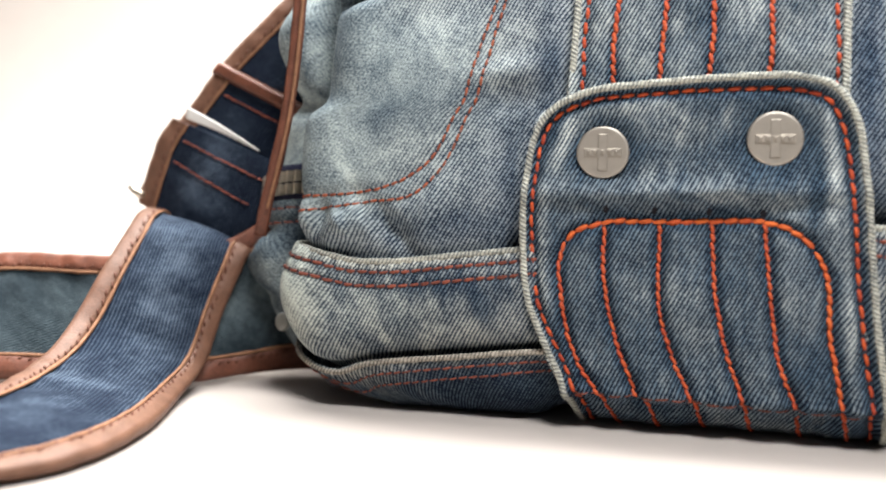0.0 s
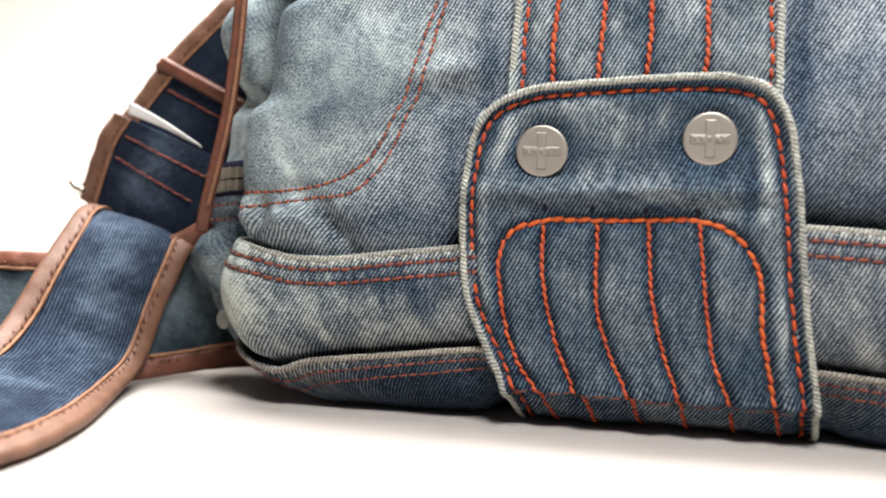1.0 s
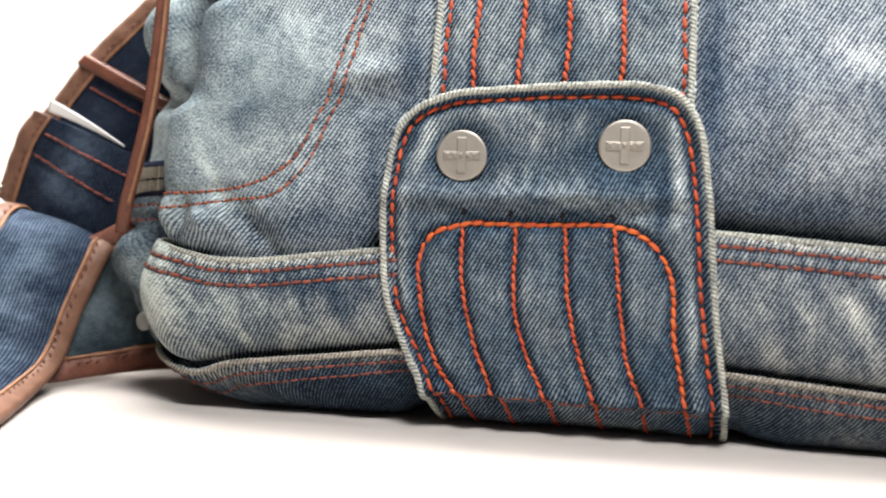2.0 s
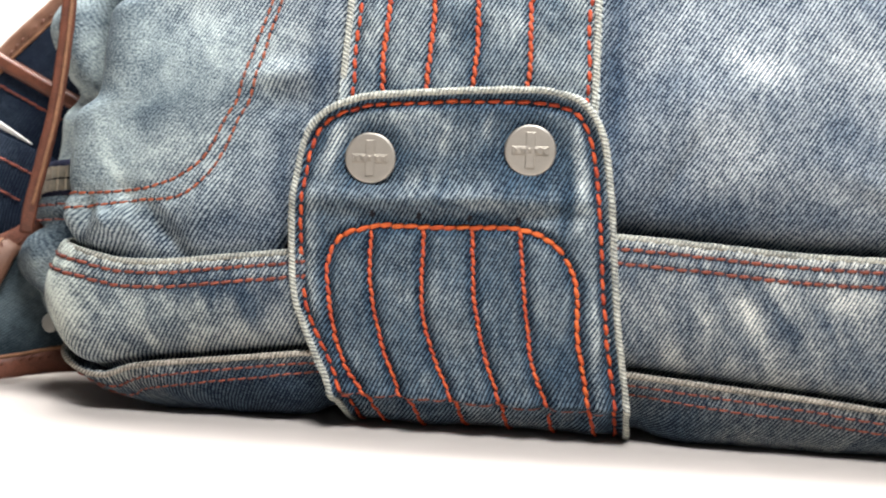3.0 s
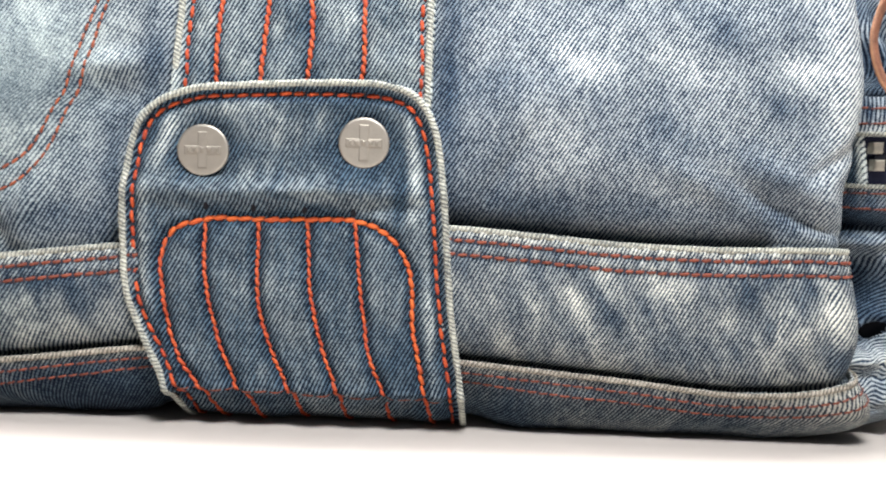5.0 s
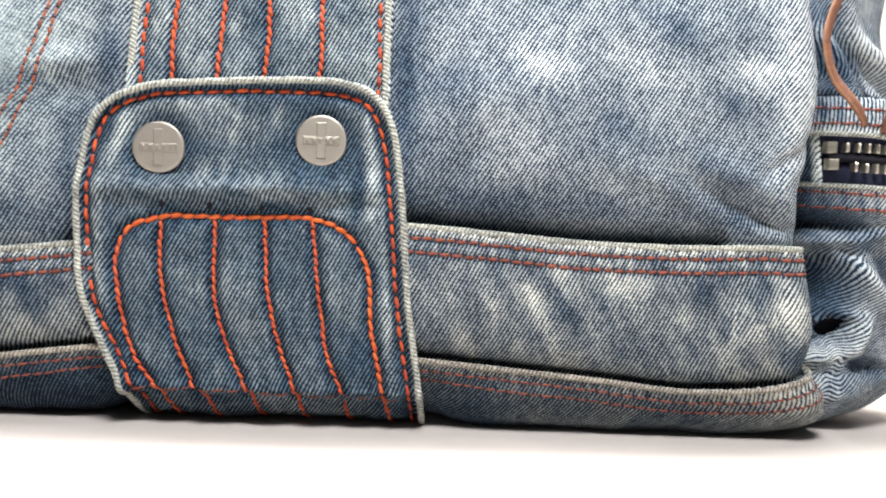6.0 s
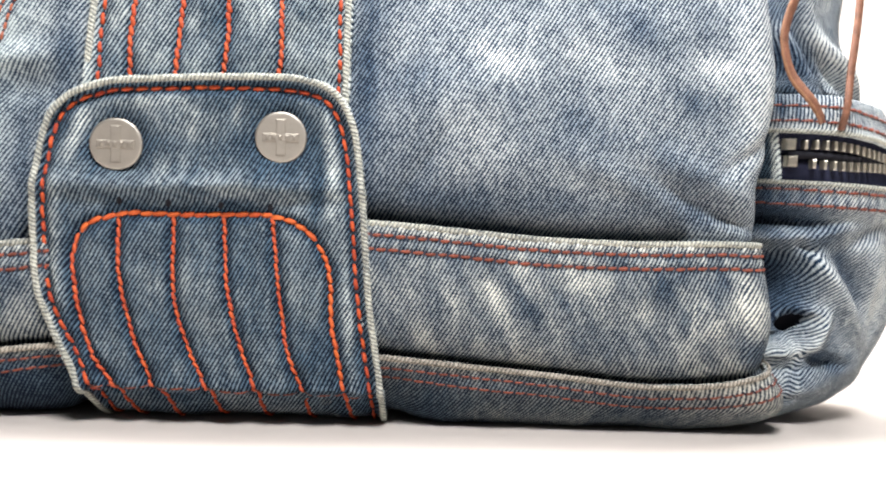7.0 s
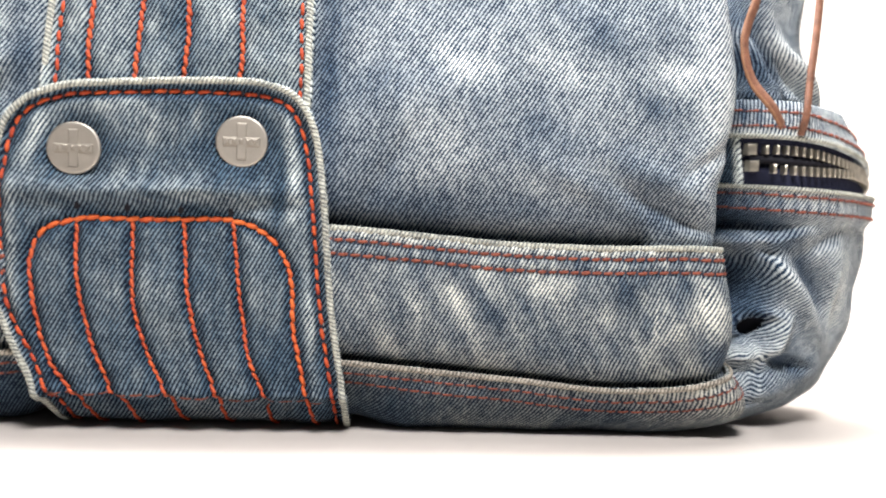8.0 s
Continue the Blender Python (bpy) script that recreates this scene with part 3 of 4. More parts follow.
def base_panel():
    xs = np.linspace(XL - 3.6, XR + 3.6, 500)
    x, vv = np.meshgrid(xs, np.linspace(0, 1, 60), indexing="ij")
    b = -4.0 * (1 - vv) + up_of(band_bottom(x) - 0.05) * vv
    h = np.minimum(base_h(x, b), 0.08 + 0.45 * np.clip((b + 1.3) / 1.2, 0, 1))
    P = bag(x, b, h)
    P[..., 2] = np.maximum(P[..., 2], 0.02)
    # Right end and hem worn pale; dark beside the tab is painted shade.
    part_ob = sheet("base_panel", P, np.stack([x, b], -1), denim_base, denim_bag, "worn denim base that turns under the bag", -0.12 + 0.3 * gauss(x, b, [(21.5, 1.2, 2.6, 1.6, 0, 1.6), (14.0, 0.6, 3.0, 0.8, 0, 0.6), (-5.0, 0.8, 3.5, 1.6, 0, -1.4), (9.5, 0.6, 1.6, 1.4, 0, -1.4)]) + 0.45 * hem(up_of(band_bottom(x)) - b) + 0.12 * pucker(x, up_of(band_bottom(x)) - b - 0.3, 19), 0.14)
    edge = lambda q: up_of(band_bottom(q))
    rim = even(flow(xs, edge, 0.12), 0.1)
    roll_on("top_edge", rim, 0.34 - 0.3 * under_tab(rim[:, 0], -2.9, 7.6), 0.105, 0.065, part_ob, denim_edge_dirty, "worn pale folded edge", seed=4)
    for drop, k in ((0.5, 31), (0.86, 32)):
        stitches("stitching", even(flow(xs, edge, drop), 0.1), lambda x, b, l: bag(x, b, base_h(x, b) + l), thread_rust, part_ob, 0.36, 0.04, 0.08, 0.055, "", k, tick=0.085)


front_panel()
lower_band()
base_panel()

# ---- handle that runs up the front, and the tab sewn over its end ----
def handle_left(b):
    return hermite([8, 11.92, 15.08, 26], [-2.85, -2.65, -2.52, -2.3], b)


def handle_right(b):
    return hermite([8, 11.74, 15.45, 26], [6.45, 6.42, 6.38, 6.3], b)


HANDLE_LINES = [(-2.10, 0.30), (-1.10, 0.0), (0.50, 0.0), (2.10, 0.0), (3.98, 0.0), (6.05, 0.0)]


def handle_paths():
    out = []
    for i, (xm, _) in enumerate(HANDLE_LINES):
        b = np.linspace(11.2, 21, 60)
        x = xm + (b - 14.4) * (0.04 if i < 1 else 0.03 - 0.006 * i) + 0.04 * np.sin(b * 1.7 + i)
        out.append(even(np.stack([x, b], 1), 0.08))
    return out


HANDLE_PATHS = handle_paths()


def handle_h(x, b):
    return 0.28 - 0.05 / (1 + np.exp((b - 12.7) / 0.12)) + 0.07 * ripple(x, b, 2.4, 40) + 0.03 * ripple(x, b, 1.1, 41) - 0.17 * near_lines(x, b, HANDLE_PATHS, 0.22)


def front_handle():
    b, u = np.meshgrid(np.linspace(11.05, 22, 100), np.linspace(0, 1, 70), indexing="ij")
    x = handle_left(b) * (1 - u) + handle_right(b) * u
    # Rows sunk in the cloth get painted shade along them; both edges are worn.
    part_ob = sheet("front_handle", bag(x, b, handle_h(x, b)), np.stack([x + 30, b], -1), denim_tab, denim_bag, "mid blue denim strap with orange rows",
                    0.22 + 0.12 * ripple(x, b, 2.2, 47) + 0.45 * hem(x - handle_left(b)) + 0.45 * hem(handle_right(b) - x) - 0.5 * near_lines(x, b, HANDLE_PATHS, 0.18), 0.2, True)
    for f, k in ((handle_left, 0.1), (handle_right, -0.1)):
        bb = np.linspace(11.05, 22, 120)
        roll_on("edge_roll", np.stack([f(bb) + k, bb], 1), 0.27 - 0.08 / (1 + np.exp((bb - 12.5) / 0.12)), 0.12, 0.08, part_ob, denim_edge, "worn pale folded edge", seed=7)
    for i, p in enumerate(HANDLE_PATHS):
        edge = i in (0, 5)
        stitches("stitching", p, lambda x, b, l: bag(x, b, handle_h(x, b) + l), thread_red if edge else thread_coral, part_ob, 0.42 if edge else 0.40, 0.10 if edge else -0.04, 0.14 if edge else 0.155, 0.08, "coral thread row", 50 + i, 0.14 if edge else 0.34)


TAB_L = [(-1.75, -1.5), (-1.95, 0.35), (-2.6, 1.7), (-3.38, 3.28), (-3.9, 4.66), (-4.11, 6.65), (-4.07, 8.44), (-3.75, 10.42), (-3.0, 11.35), (-1.72, 11.89)]
TAB_R = [(8.4, -1.5), (8.3, 0.35), (8.0, 2.0), (7.7, 3.6), (7.51, 4.9), (7.30, 6.9), (7.12, 8.6), (6.72, 10.8), (5.9, 12.0), (4.52, 12.37)]


def tab_side(side, v):
    k = np.linspace(0, 1, len(side))
    z = [p[1] if p[1] < 0 else float(up_of(p[1])) for p in side]
    return hermite(k, [p[0] for p in side], v), hermite(k, z, v)


def tab_rim():
    v = np.linspace(0, 1, 300)
    l, r = np.stack(tab_side(TAB_L, v), 1), np.stack(tab_side(TAB_R, v), 1)
    return even(np.concatenate([l, np.linspace(l[-1], r[-1], 60)[1:-1] + np.array([0, 0.06]) * np.sin(np.linspace(0, PI, 58))[:, None], r[::-1]]), 0.07)


def eased(p, rounds=3):
    """A path with its corners worn round; the ends stay."""
    for _ in range(rounds):
        q = p.copy()
        q[4:-4] = sum(p[4 + k:len(p) - 4 + k] for k in range(-4, 5)) / 9
        p = q
    return p


RIM = eased(tab_rim())
RIM_STITCH = even(inward(RIM, np.interp(np.linspace(0, 1, len(RIM)), [0, 0.35, 0.5, 0.6, 1], [0.40, 0.38, 0.46, 0.52, 0.48])[:, None]), 0.07)
ARCH = smooth_path([(-1.12, 1.2), (-1.28, 1.4), (-1.85, 2.15), (-2.33, 3.2), (-2.63, 4.73), (-2.74, 5.92), (-2.31, 6.84), (-1.53, 7.18), (0.6, 7.33), (2.3, 7.40), (3.97, 7.43), (5.22, 6.95), (5.86, 5.99), (6.19, 3.63), (6.72, 1.25)])
PLEATS = [smooth_path(p) for p in (
    [(-1.23, 7.20), (-1.19, 5.41), (-0.77, 3.43), (0.02, 1.45), (0.16, 1.15)], [(0.62, 7.30), (0.76, 4.12), (1.28, 2.54), (1.83, 1.46), (1.95, 1.12)],
    [(2.30, 7.38), (2.57, 4.62), (2.95, 3.04), (3.53, 1.46), (3.65, 1.1)], [(3.97, 7.43), (4.37, 4.32), (4.71, 2.54), (5.23, 1.36), (5.34, 1.0)])]
HEM = smooth_path([(-2.1, 1.42), (0.5, 1.42), (3.5, 1.35), (7.6, 1.1)])
LOW = [smooth_path([(x0, float(up_of(1.32))), (x1, float(up_of(0.6))), (x1 + 0.3, -0.6)]) for x0, x1 in ((-1.2, -0.72), (0.4, 0.7), (2.0, 2.25), (3.62, 3.85), (5.3, 5.45), (6.75, 6.95))]


def tab_h(x, b):
    h = 0.50 + 0.15 / (1 + np.exp(-(b - 10.9) / 0.25)) + 0.08 * ripple(x, b, 3.2, 60) + 0.03 * ripple(x * 1.8, b * 0.5, 1.8, 62) + 0.045 * ripple(x, b, 1.4, 61)
    h = h + gauss(x, b, [(1.0, 8.35, 4.6, 0.42, 2, 0.40), (1.5, 7.8, 4.0, 0.3, 2, -0.25), (-1.0, 8.9, 1.6, 0.25, -20, -0.12), (3.4, 8.9, 1.5, 0.25, 20, 0.12), (1.2, 9.6, 0.3, 1.0, 15, -0.08), (-2.6, 10.3, 0.35, 1.2, 0, 0.05), (5.9, 9.0, 0.28, 2.6, 4, 0.10), (-3.2, 6.0, 0.22, 4.5, 4, 0.08), (6.75, 4.5, 0.2, 4.0, 3, 0.08), (-1.37, 9.65, 1.05, 1.05, 0, -0.36), (4.17, 10.18, 1.05, 1.05, 0, -0.36)])
    h = h - 0.26 * near_lines(x, b, [ARCH, *PLEATS], 0.2) - 0.22 * near_lines(x, b, [RIM_STITCH], 0.19)
    h = h + 0.10 * near_lines(x, b, [RIM[::2]], 0.25)
    h = h + 0.10 * np.exp(-((b - 1.45) / 0.16) ** 2) - 0.36 * (1 / (1 + np.exp((b - 1.22) / 0.06))) * (b < 2.5)
    return np.where(b < 0.2, np.maximum(h - 0.12 * np.clip((0.2 - b), 0, 2), 0.06), h)


def rivet(x, b, label):
    """Domed jeans button with a raised rim, a cross and a row of small raised marks."""
    c = bag(x, b, tab_h(np.array([x]), np.array([b]))[0] + 0.27)
    n = bag(x, b, 1.0) - bag(x, b, 0.0)
    n = n / np.linalg.norm(n)
    right = np.array([1.0, 0, 0]) - n * n[0]
    right /= np.linalg.norm(right)
    right = right + 0.02 * np.array([0, 0, 1])
    right /= np.linalg.norm(right)
    up = np.cross(n, right)

    def at(u, v, w):
        return c + right * u + up * v + n * w

    prof = [(0.0, 0.155), (0.45, 0.153), (0.72, 0.145), (0.79, 0.15), (0.85, 0.145), (0.885, 0.115), (0.89, 0.06), (0.80, 0.02), (0.45, 0.0), (0.3, -0.1)]
    V, F, seg = [at(0, 0, prof[0][1])], [], 48
    for r, w in prof[1:]:
        V += [at(r * math.cos(a), r * math.sin(a), w) for a in np.linspace(0, 2 * PI, seg, endpoint=False)]
    for k in range(seg):
        F.append((0, 1 + k, 1 + (k + 1) % seg))
    for j in range(len(prof) - 2):
        for k in range(seg):
            a, b_ = 1 + j * seg + k, 1 + j * seg + (k + 1) % seg
            F.append((a, a + seg, b_ + seg, b_))
    ob = mesh_part("rivet", V, F, nickel, denim_bag, label)

    def slab(name, u0, u1, v0, v1, w0, w1, bev=0.025, metal=nickel):
        vs = [at(u, v, w0) for u, v in ((u0, v0), (u1, v0), (u1, v1), (u0, v1))]
        vs += [at(u, v, w1) for u, v in ((u0 + bev, v0 + bev), (u1 - bev, v0 + bev), (u1 - bev, v1 - bev), (u0 + bev, v1 - bev))]
        mesh_part(name, vs, [(4, 5, 6, 7), (0, 1, 5, 4), (1, 2, 6, 5), (2, 3, 7, 6), (3, 0, 4, 7)], metal, ob, smooth=False)

    slab("cross_upright", -0.18, 0.18, -0.64, 0.64, 0.14, 0.185, 0.04)
    slab("cross_bar", -0.64, 0.64, -0.17, 0.15, 0.14, 0.192, 0.04)
    for u, w in ((-0.47, 0.07), (-0.24, 0.08), (-0.01, 0.075), (0.23, 0.08), (0.46, 0.075)):
        slab("raised_mark", u - w, u + w, -0.105, 0.085, 0.185, 0.222, 0.035, nickel_dark)
    return ob


def closure_tab():
    v, u = np.meshgrid(np.linspace(0, 1, 170), np.linspace(0, 1, 150), indexing="ij")
    lx, lb = tab_side(TAB_L, v)
    rx, rb = tab_side(TAB_R, v)
    x, b = lx * (1 - u) + rx * u, lb * (1 - u) + rb * u + 0.06 * np.sin(PI * u) * v ** 8
    # The dark round the buttons and right valley is shade put into the tone.
    wear_shade = 0.3 * gauss(x, b, [(0.6, 8.45, 4.2, 0.5, -3, 0.8), (-1.5, 8.0, 1.8, 0.3, -4, 0.4), (-2.65, 10.1, 0.26, 1.0, -18, 2.5), (5.95, 9.6, 0.22, 1.5, 8, 2.0), (6.0, 7.6, 0.2, 1.2, 3, 0.5), (1.2, 10.6, 0.12, 0.6, -15, 1.0), (2.6, 10.8, 0.15, 0.5, -15, 1.0), (0.2, 9.0, 0.5, 0.2, -60, 0.8), (-0.5, 11.2, 1.5, 0.3, 5, 1.2), (-3.3, 5.5, 0.25, 4, 3, 1.4), (6.75, 4.2, 0.22, 3.5, 4, 1.2),
                              (1.4, 10.6, 1.6, 0.5, 5, 0.5), (4.3, 9.9, 1.1, 1.1, 0, -1.2), (-1.3, 9.45, 1.05, 1.05, 0, -1.2), (5.5, 8.3, 0.22, 1.0, 0, -1.5)])
    # Stitch grooves are darkened in colour for shade; the rim is worn pale.
    wear_shade = wear_shade - 0.95 * near_lines(x, b, [ARCH, *PLEATS, RIM_STITCH], 0.18) + 0.5 * near_lines(x, b, [RIM], 0.28)
    h = tab_h(x, b)
    ob = sheet("closure_tab", bag(x, b, h), np.stack([x + 0.5 * h, b + 0.9 * h], -1), denim_tab, denim_bag, "denim tab with quilted orange rows", wear_shade, 0.3, True)
    return ob


front_handle()
tab = closure_tab()
RIM_ROLL = inward(RIM, 0.10)
roll_on("edge_roll", RIM_ROLL, tab_h(RIM_ROLL[:, 0], RIM_ROLL[:, 1]) + 0.005, 0.115, 0.07, tab, denim_edge, "worn pale folded edge", seed=9)


def on_tab(x, b, l):
    return bag(x, b, tab_h(x, b) + l)


stitches("stitching", RIM_STITCH, on_tab, thread_red, tab, 0.42, 0.08, 0.14, 0.08, "orange dashed stitching", 70, tick=0.12)
ARCH_TOP = ARCH[:, 1] > 6.55
first, last = int(np.argmax(ARCH_TOP)), len(ARCH) - int(np.argmax(ARCH_TOP[::-1]))
stitches("stitching", ARCH[:first + 1], on_tab, thread_coral, tab, 0.38, -0.03, 0.14, 0.08, "coral red stitching", 75, 0.3)
stitches("stitching", ARCH[first:last], on_tab, thread_orange, tab, 0.48, -0.03, 0.18, 0.09, "thick orange stitching", 71, 0.2)
stitches("stitching", ARCH[last - 1:], on_tab, thread_orange, tab, 0.42, -0.03, 0.155, 0.085, "orange stitching", 76, 0.25)
for i, p in enumerate(PLEATS):
    stitches("stitching", p, on_tab, thread_coral, tab, 0.36, -0.03, 0.128, 0.08, "coral red stitching", 80 + i, 0.3)
for i, p in enumerate(LOW):
    stitches("stitching", p, on_tab, thread_red, tab, 0.42, 0.02, 0.14, 0.07, "thick red stitching", 90 + i, 0.22)
stitches("stitching", HEM, on_tab, thread_rust, tab, 0.45, 0.12, 0.07, 0.05, "rust hem stitching", 97)


# A raised flat disc coloured dark for the shade in a needle hole.
def needle_hole(x, b):
    n = 10
    V = [on_tab(np.array([x + 0.10 * k * math.cos(a)]), np.array([b + 0.14 * k * math.sin(a)]), np.array([w]))[0] for k, w in ((1.0, 0.012), (0.5, 0.02)) for a in np.linspace(0, 2 * PI, n, endpoint=False)]
    mesh_part("needle_hole", V, [(i, (i + 1) % n, n + (i + 1) % n, n + i) for i in range(n)] + [tuple(n + i for i in range(n))], gap_dark, tab, "dark needle mark")


for hx in (-1.2, 0.42, 2.2, 3.9):
    needle_hole(hx, 7.72)
rivet(-1.37, 9.65, "brushed nickel jeans button")
rivet(4.17, 10.18, "brushed nickel jeans button")

# ---- body behind, end pockets ----
def core():
    """The rest of the bag: ends, back and top as one soft block."""
    n, rows = 72, [(0.12, 0.80), (0.5, 0.90), (1.5, 0.97), (4, 1.0), (9, 1.0), (14, 0.98), (17.5, 0.93), (19.3, 0.82), (20.2, 0.6), (20.5, 0.3)]
    cx, cy, ax, ay = 4.6, 38.4, 16.9, 5.8
    V, uv = [], []
    for z, k in rows:
        for i in range(n):
            a = 2 * PI * i / n
            c, s = math.cos(a), math.sin(a)
            e = 0.28
            V.append((cx + ax * k * math.copysign(abs(c) ** e, c), cy + ay * k * math.copysign(abs(s) ** e, s), z))
            uv.append((a * 12, z))
    F = [(j * n + i, j * n + (i + 1) % n, (j + 1) * n + (i + 1) % n, (j + 1) * n + i) for j in range(len(rows) - 1) for i in range(n)]
    F += [tuple(range(n))[::-1], tuple((len(rows) - 1) * n + i for i in range(n))]
    mesh_part("back_panel", V, F, denim_pocket, denim_bag, "washed denim ends and back", uv)


core()

EX, EY = 21.0, 35.3


def end_r(z):
    return hermite([-1, 0, 0.8, 2.4, 5.4, 8.4, 9.8, 11.2, 12.2, 13.1, 14.3, 15.5, 16.4, 18, 21], [3.6, 4.4, 6.6, 8.1, 9.05, 9.35, 9.2, 8.6, 8.1, 7.95, 7.45, 6.85, 6.65, 6.85, 6.6], z)


# (girth, height, half length, half width, degrees, height of the fold)
POCKET_FOLDS = [(3.05, 4.05, 0.42, 0.26, 50, -0.8), (2.3, 3.38, 0.9, 0.16, 14, -0.65),
                (2.5, 2.85, 1.3, 0.36, 14, 0.5), (3.75, 3.8, 0.28, 0.75, -12, 0.62), (3.3, 4.65, 0.5, 0.22, -20, 0.35),
                (2.4, 5.5, 0.7, 1.1, 0, -1.5), (1.75, 6.0, 0.3, 1.2, -8, 0.35), (2.0, 7.5, 0.9, 0.42, 12, 0.75),
                (1.9, 8.15, 1.4, 0.34, 0, -1.5), (3.0, 7.2, 0.6, 0.2, -35, -0.4), (3.6, 7.75, 0.9, 0.28, 20, 0.35),
                (4.1, 5.6, 2.4, 0.42, -52, 0.62), (4.9, 6.1, 2.2, 0.5, -50, -0.5), (6.0, 6.2, 1.8, 0.6, -70, 0.3), (6.9, 4.6, 1.6, 0.3, -75, -0.25),
                (4.6, 2.65, 1.1, 0.24, -12, -0.5), (6.0, 2.4, 1.6, 0.4, -18, 0.25), (3.5, 1.5, 1.9, 0.7, 12, 0.35), (5.2, 7.7, 1.0, 0.3, 35, -0.25), (2.6, 2.15, 1.6, 0.16, 8, -0.16), (2.9, 1.0, 1.6, 0.16, 10, -0.12)]


def end_at(s, z, h=0.0):
    """Point on the right end pocket: s along its girth from its front, z up."""
    s, z, h = np.broadcast_arrays(np.asarray(s, float), np.asarray(z, float), np.asarray(h, float))
    A = end_r(z)
    B = 3.9 - 1.0 * np.exp(-np.maximum(z, 0) / 0.5) - 0.04 * np.maximum(z - 12, 0)
    a = -PI / 2 + s / 7.2
    h = h - 4.8 * np.exp(-(s / 2.2) ** 2)
    n = np.hypot(B * np.cos(a), A * np.sin(a))
    x, y = EX + A * np.cos(a) + h * B * np.cos(a) / n, EY + B * np.sin(a) + h * A * np.sin(a) / n
    return np.stack([x, y, np.maximum(z, 0) + 0 * s], -1)


def end_panel(name, s0, s1, z0, z1, h, material, label, nu=120, nv=60, wear_shade=None, thick=0.12, off=0.0, gap=None):
    s, w = np.meshgrid(np.linspace(s0, s1, nu), np.linspace(0, 1, nv), indexing="ij")
    zz = z0(s) * (1 - w) + z1(s) * w
    hh = h(s, zz, w)
    P = end_at(s, zz, hh)
    # cloth lengths along both ways, so that the weave keeps its size in the folds
    flat = end_at(s, zz, 0.0)
    u = np.r_[0, np.cumsum(np.linalg.norm(np.diff(flat, axis=0), axis=2).mean(1))][:, None] + 0 * s
    full = np.cumsum(np.linalg.norm(np.diff(P, axis=0, append=P[-1:]), axis=2), axis=0)
    far = nu // 2
    u = 0.45 * u + 0.55 * (u[far] + full - full[far])
    full = np.cumsum(np.linalg.norm(np.diff(P, axis=1, append=P[:, -1:]), axis=2), axis=1)
    v = 0.5 * zz + 0.5 * (zz[:, -1:] + full - full[:, -1:])
    return sheet(name, P, np.stack([u + off, v], -1), material, denim_bag, label, None if wear_shade is None else wear_shade(s, zz), thick, gap=None if gap is None else gap(s, zz))


def zip_low(s):
    return 9.85 - 0.03 * (s - 2)


def zip_high(s):
    return 11.66 - 0.05 * (s - 2) - 0.020 * np.maximum(s - 4.0, 0) ** 2


def lip_top(s):
    return 13.22 - 0.05 * (s - 2) - 0.006 * np.maximum(s - 4.0, 0) ** 2


def pocket_h(s, z):
    return gauss(s, z, POCKET_FOLDS) + 0.10 * ripple(s, z, 3.2, 101) + 0.32 / (1 + np.exp(-(z - 8.4) / 0.1)) - 0.1


def lip_h(s, z):
    w = np.clip((z - zip_high(s)) / (lip_top(s) - zip_high(s)), 0, 1)
    return 0.28 - 0.3 * w ** 3 - 0.5 * np.exp(-(s / 1.3) ** 2) + 0.06 * ripple(s, z, 2, 102)


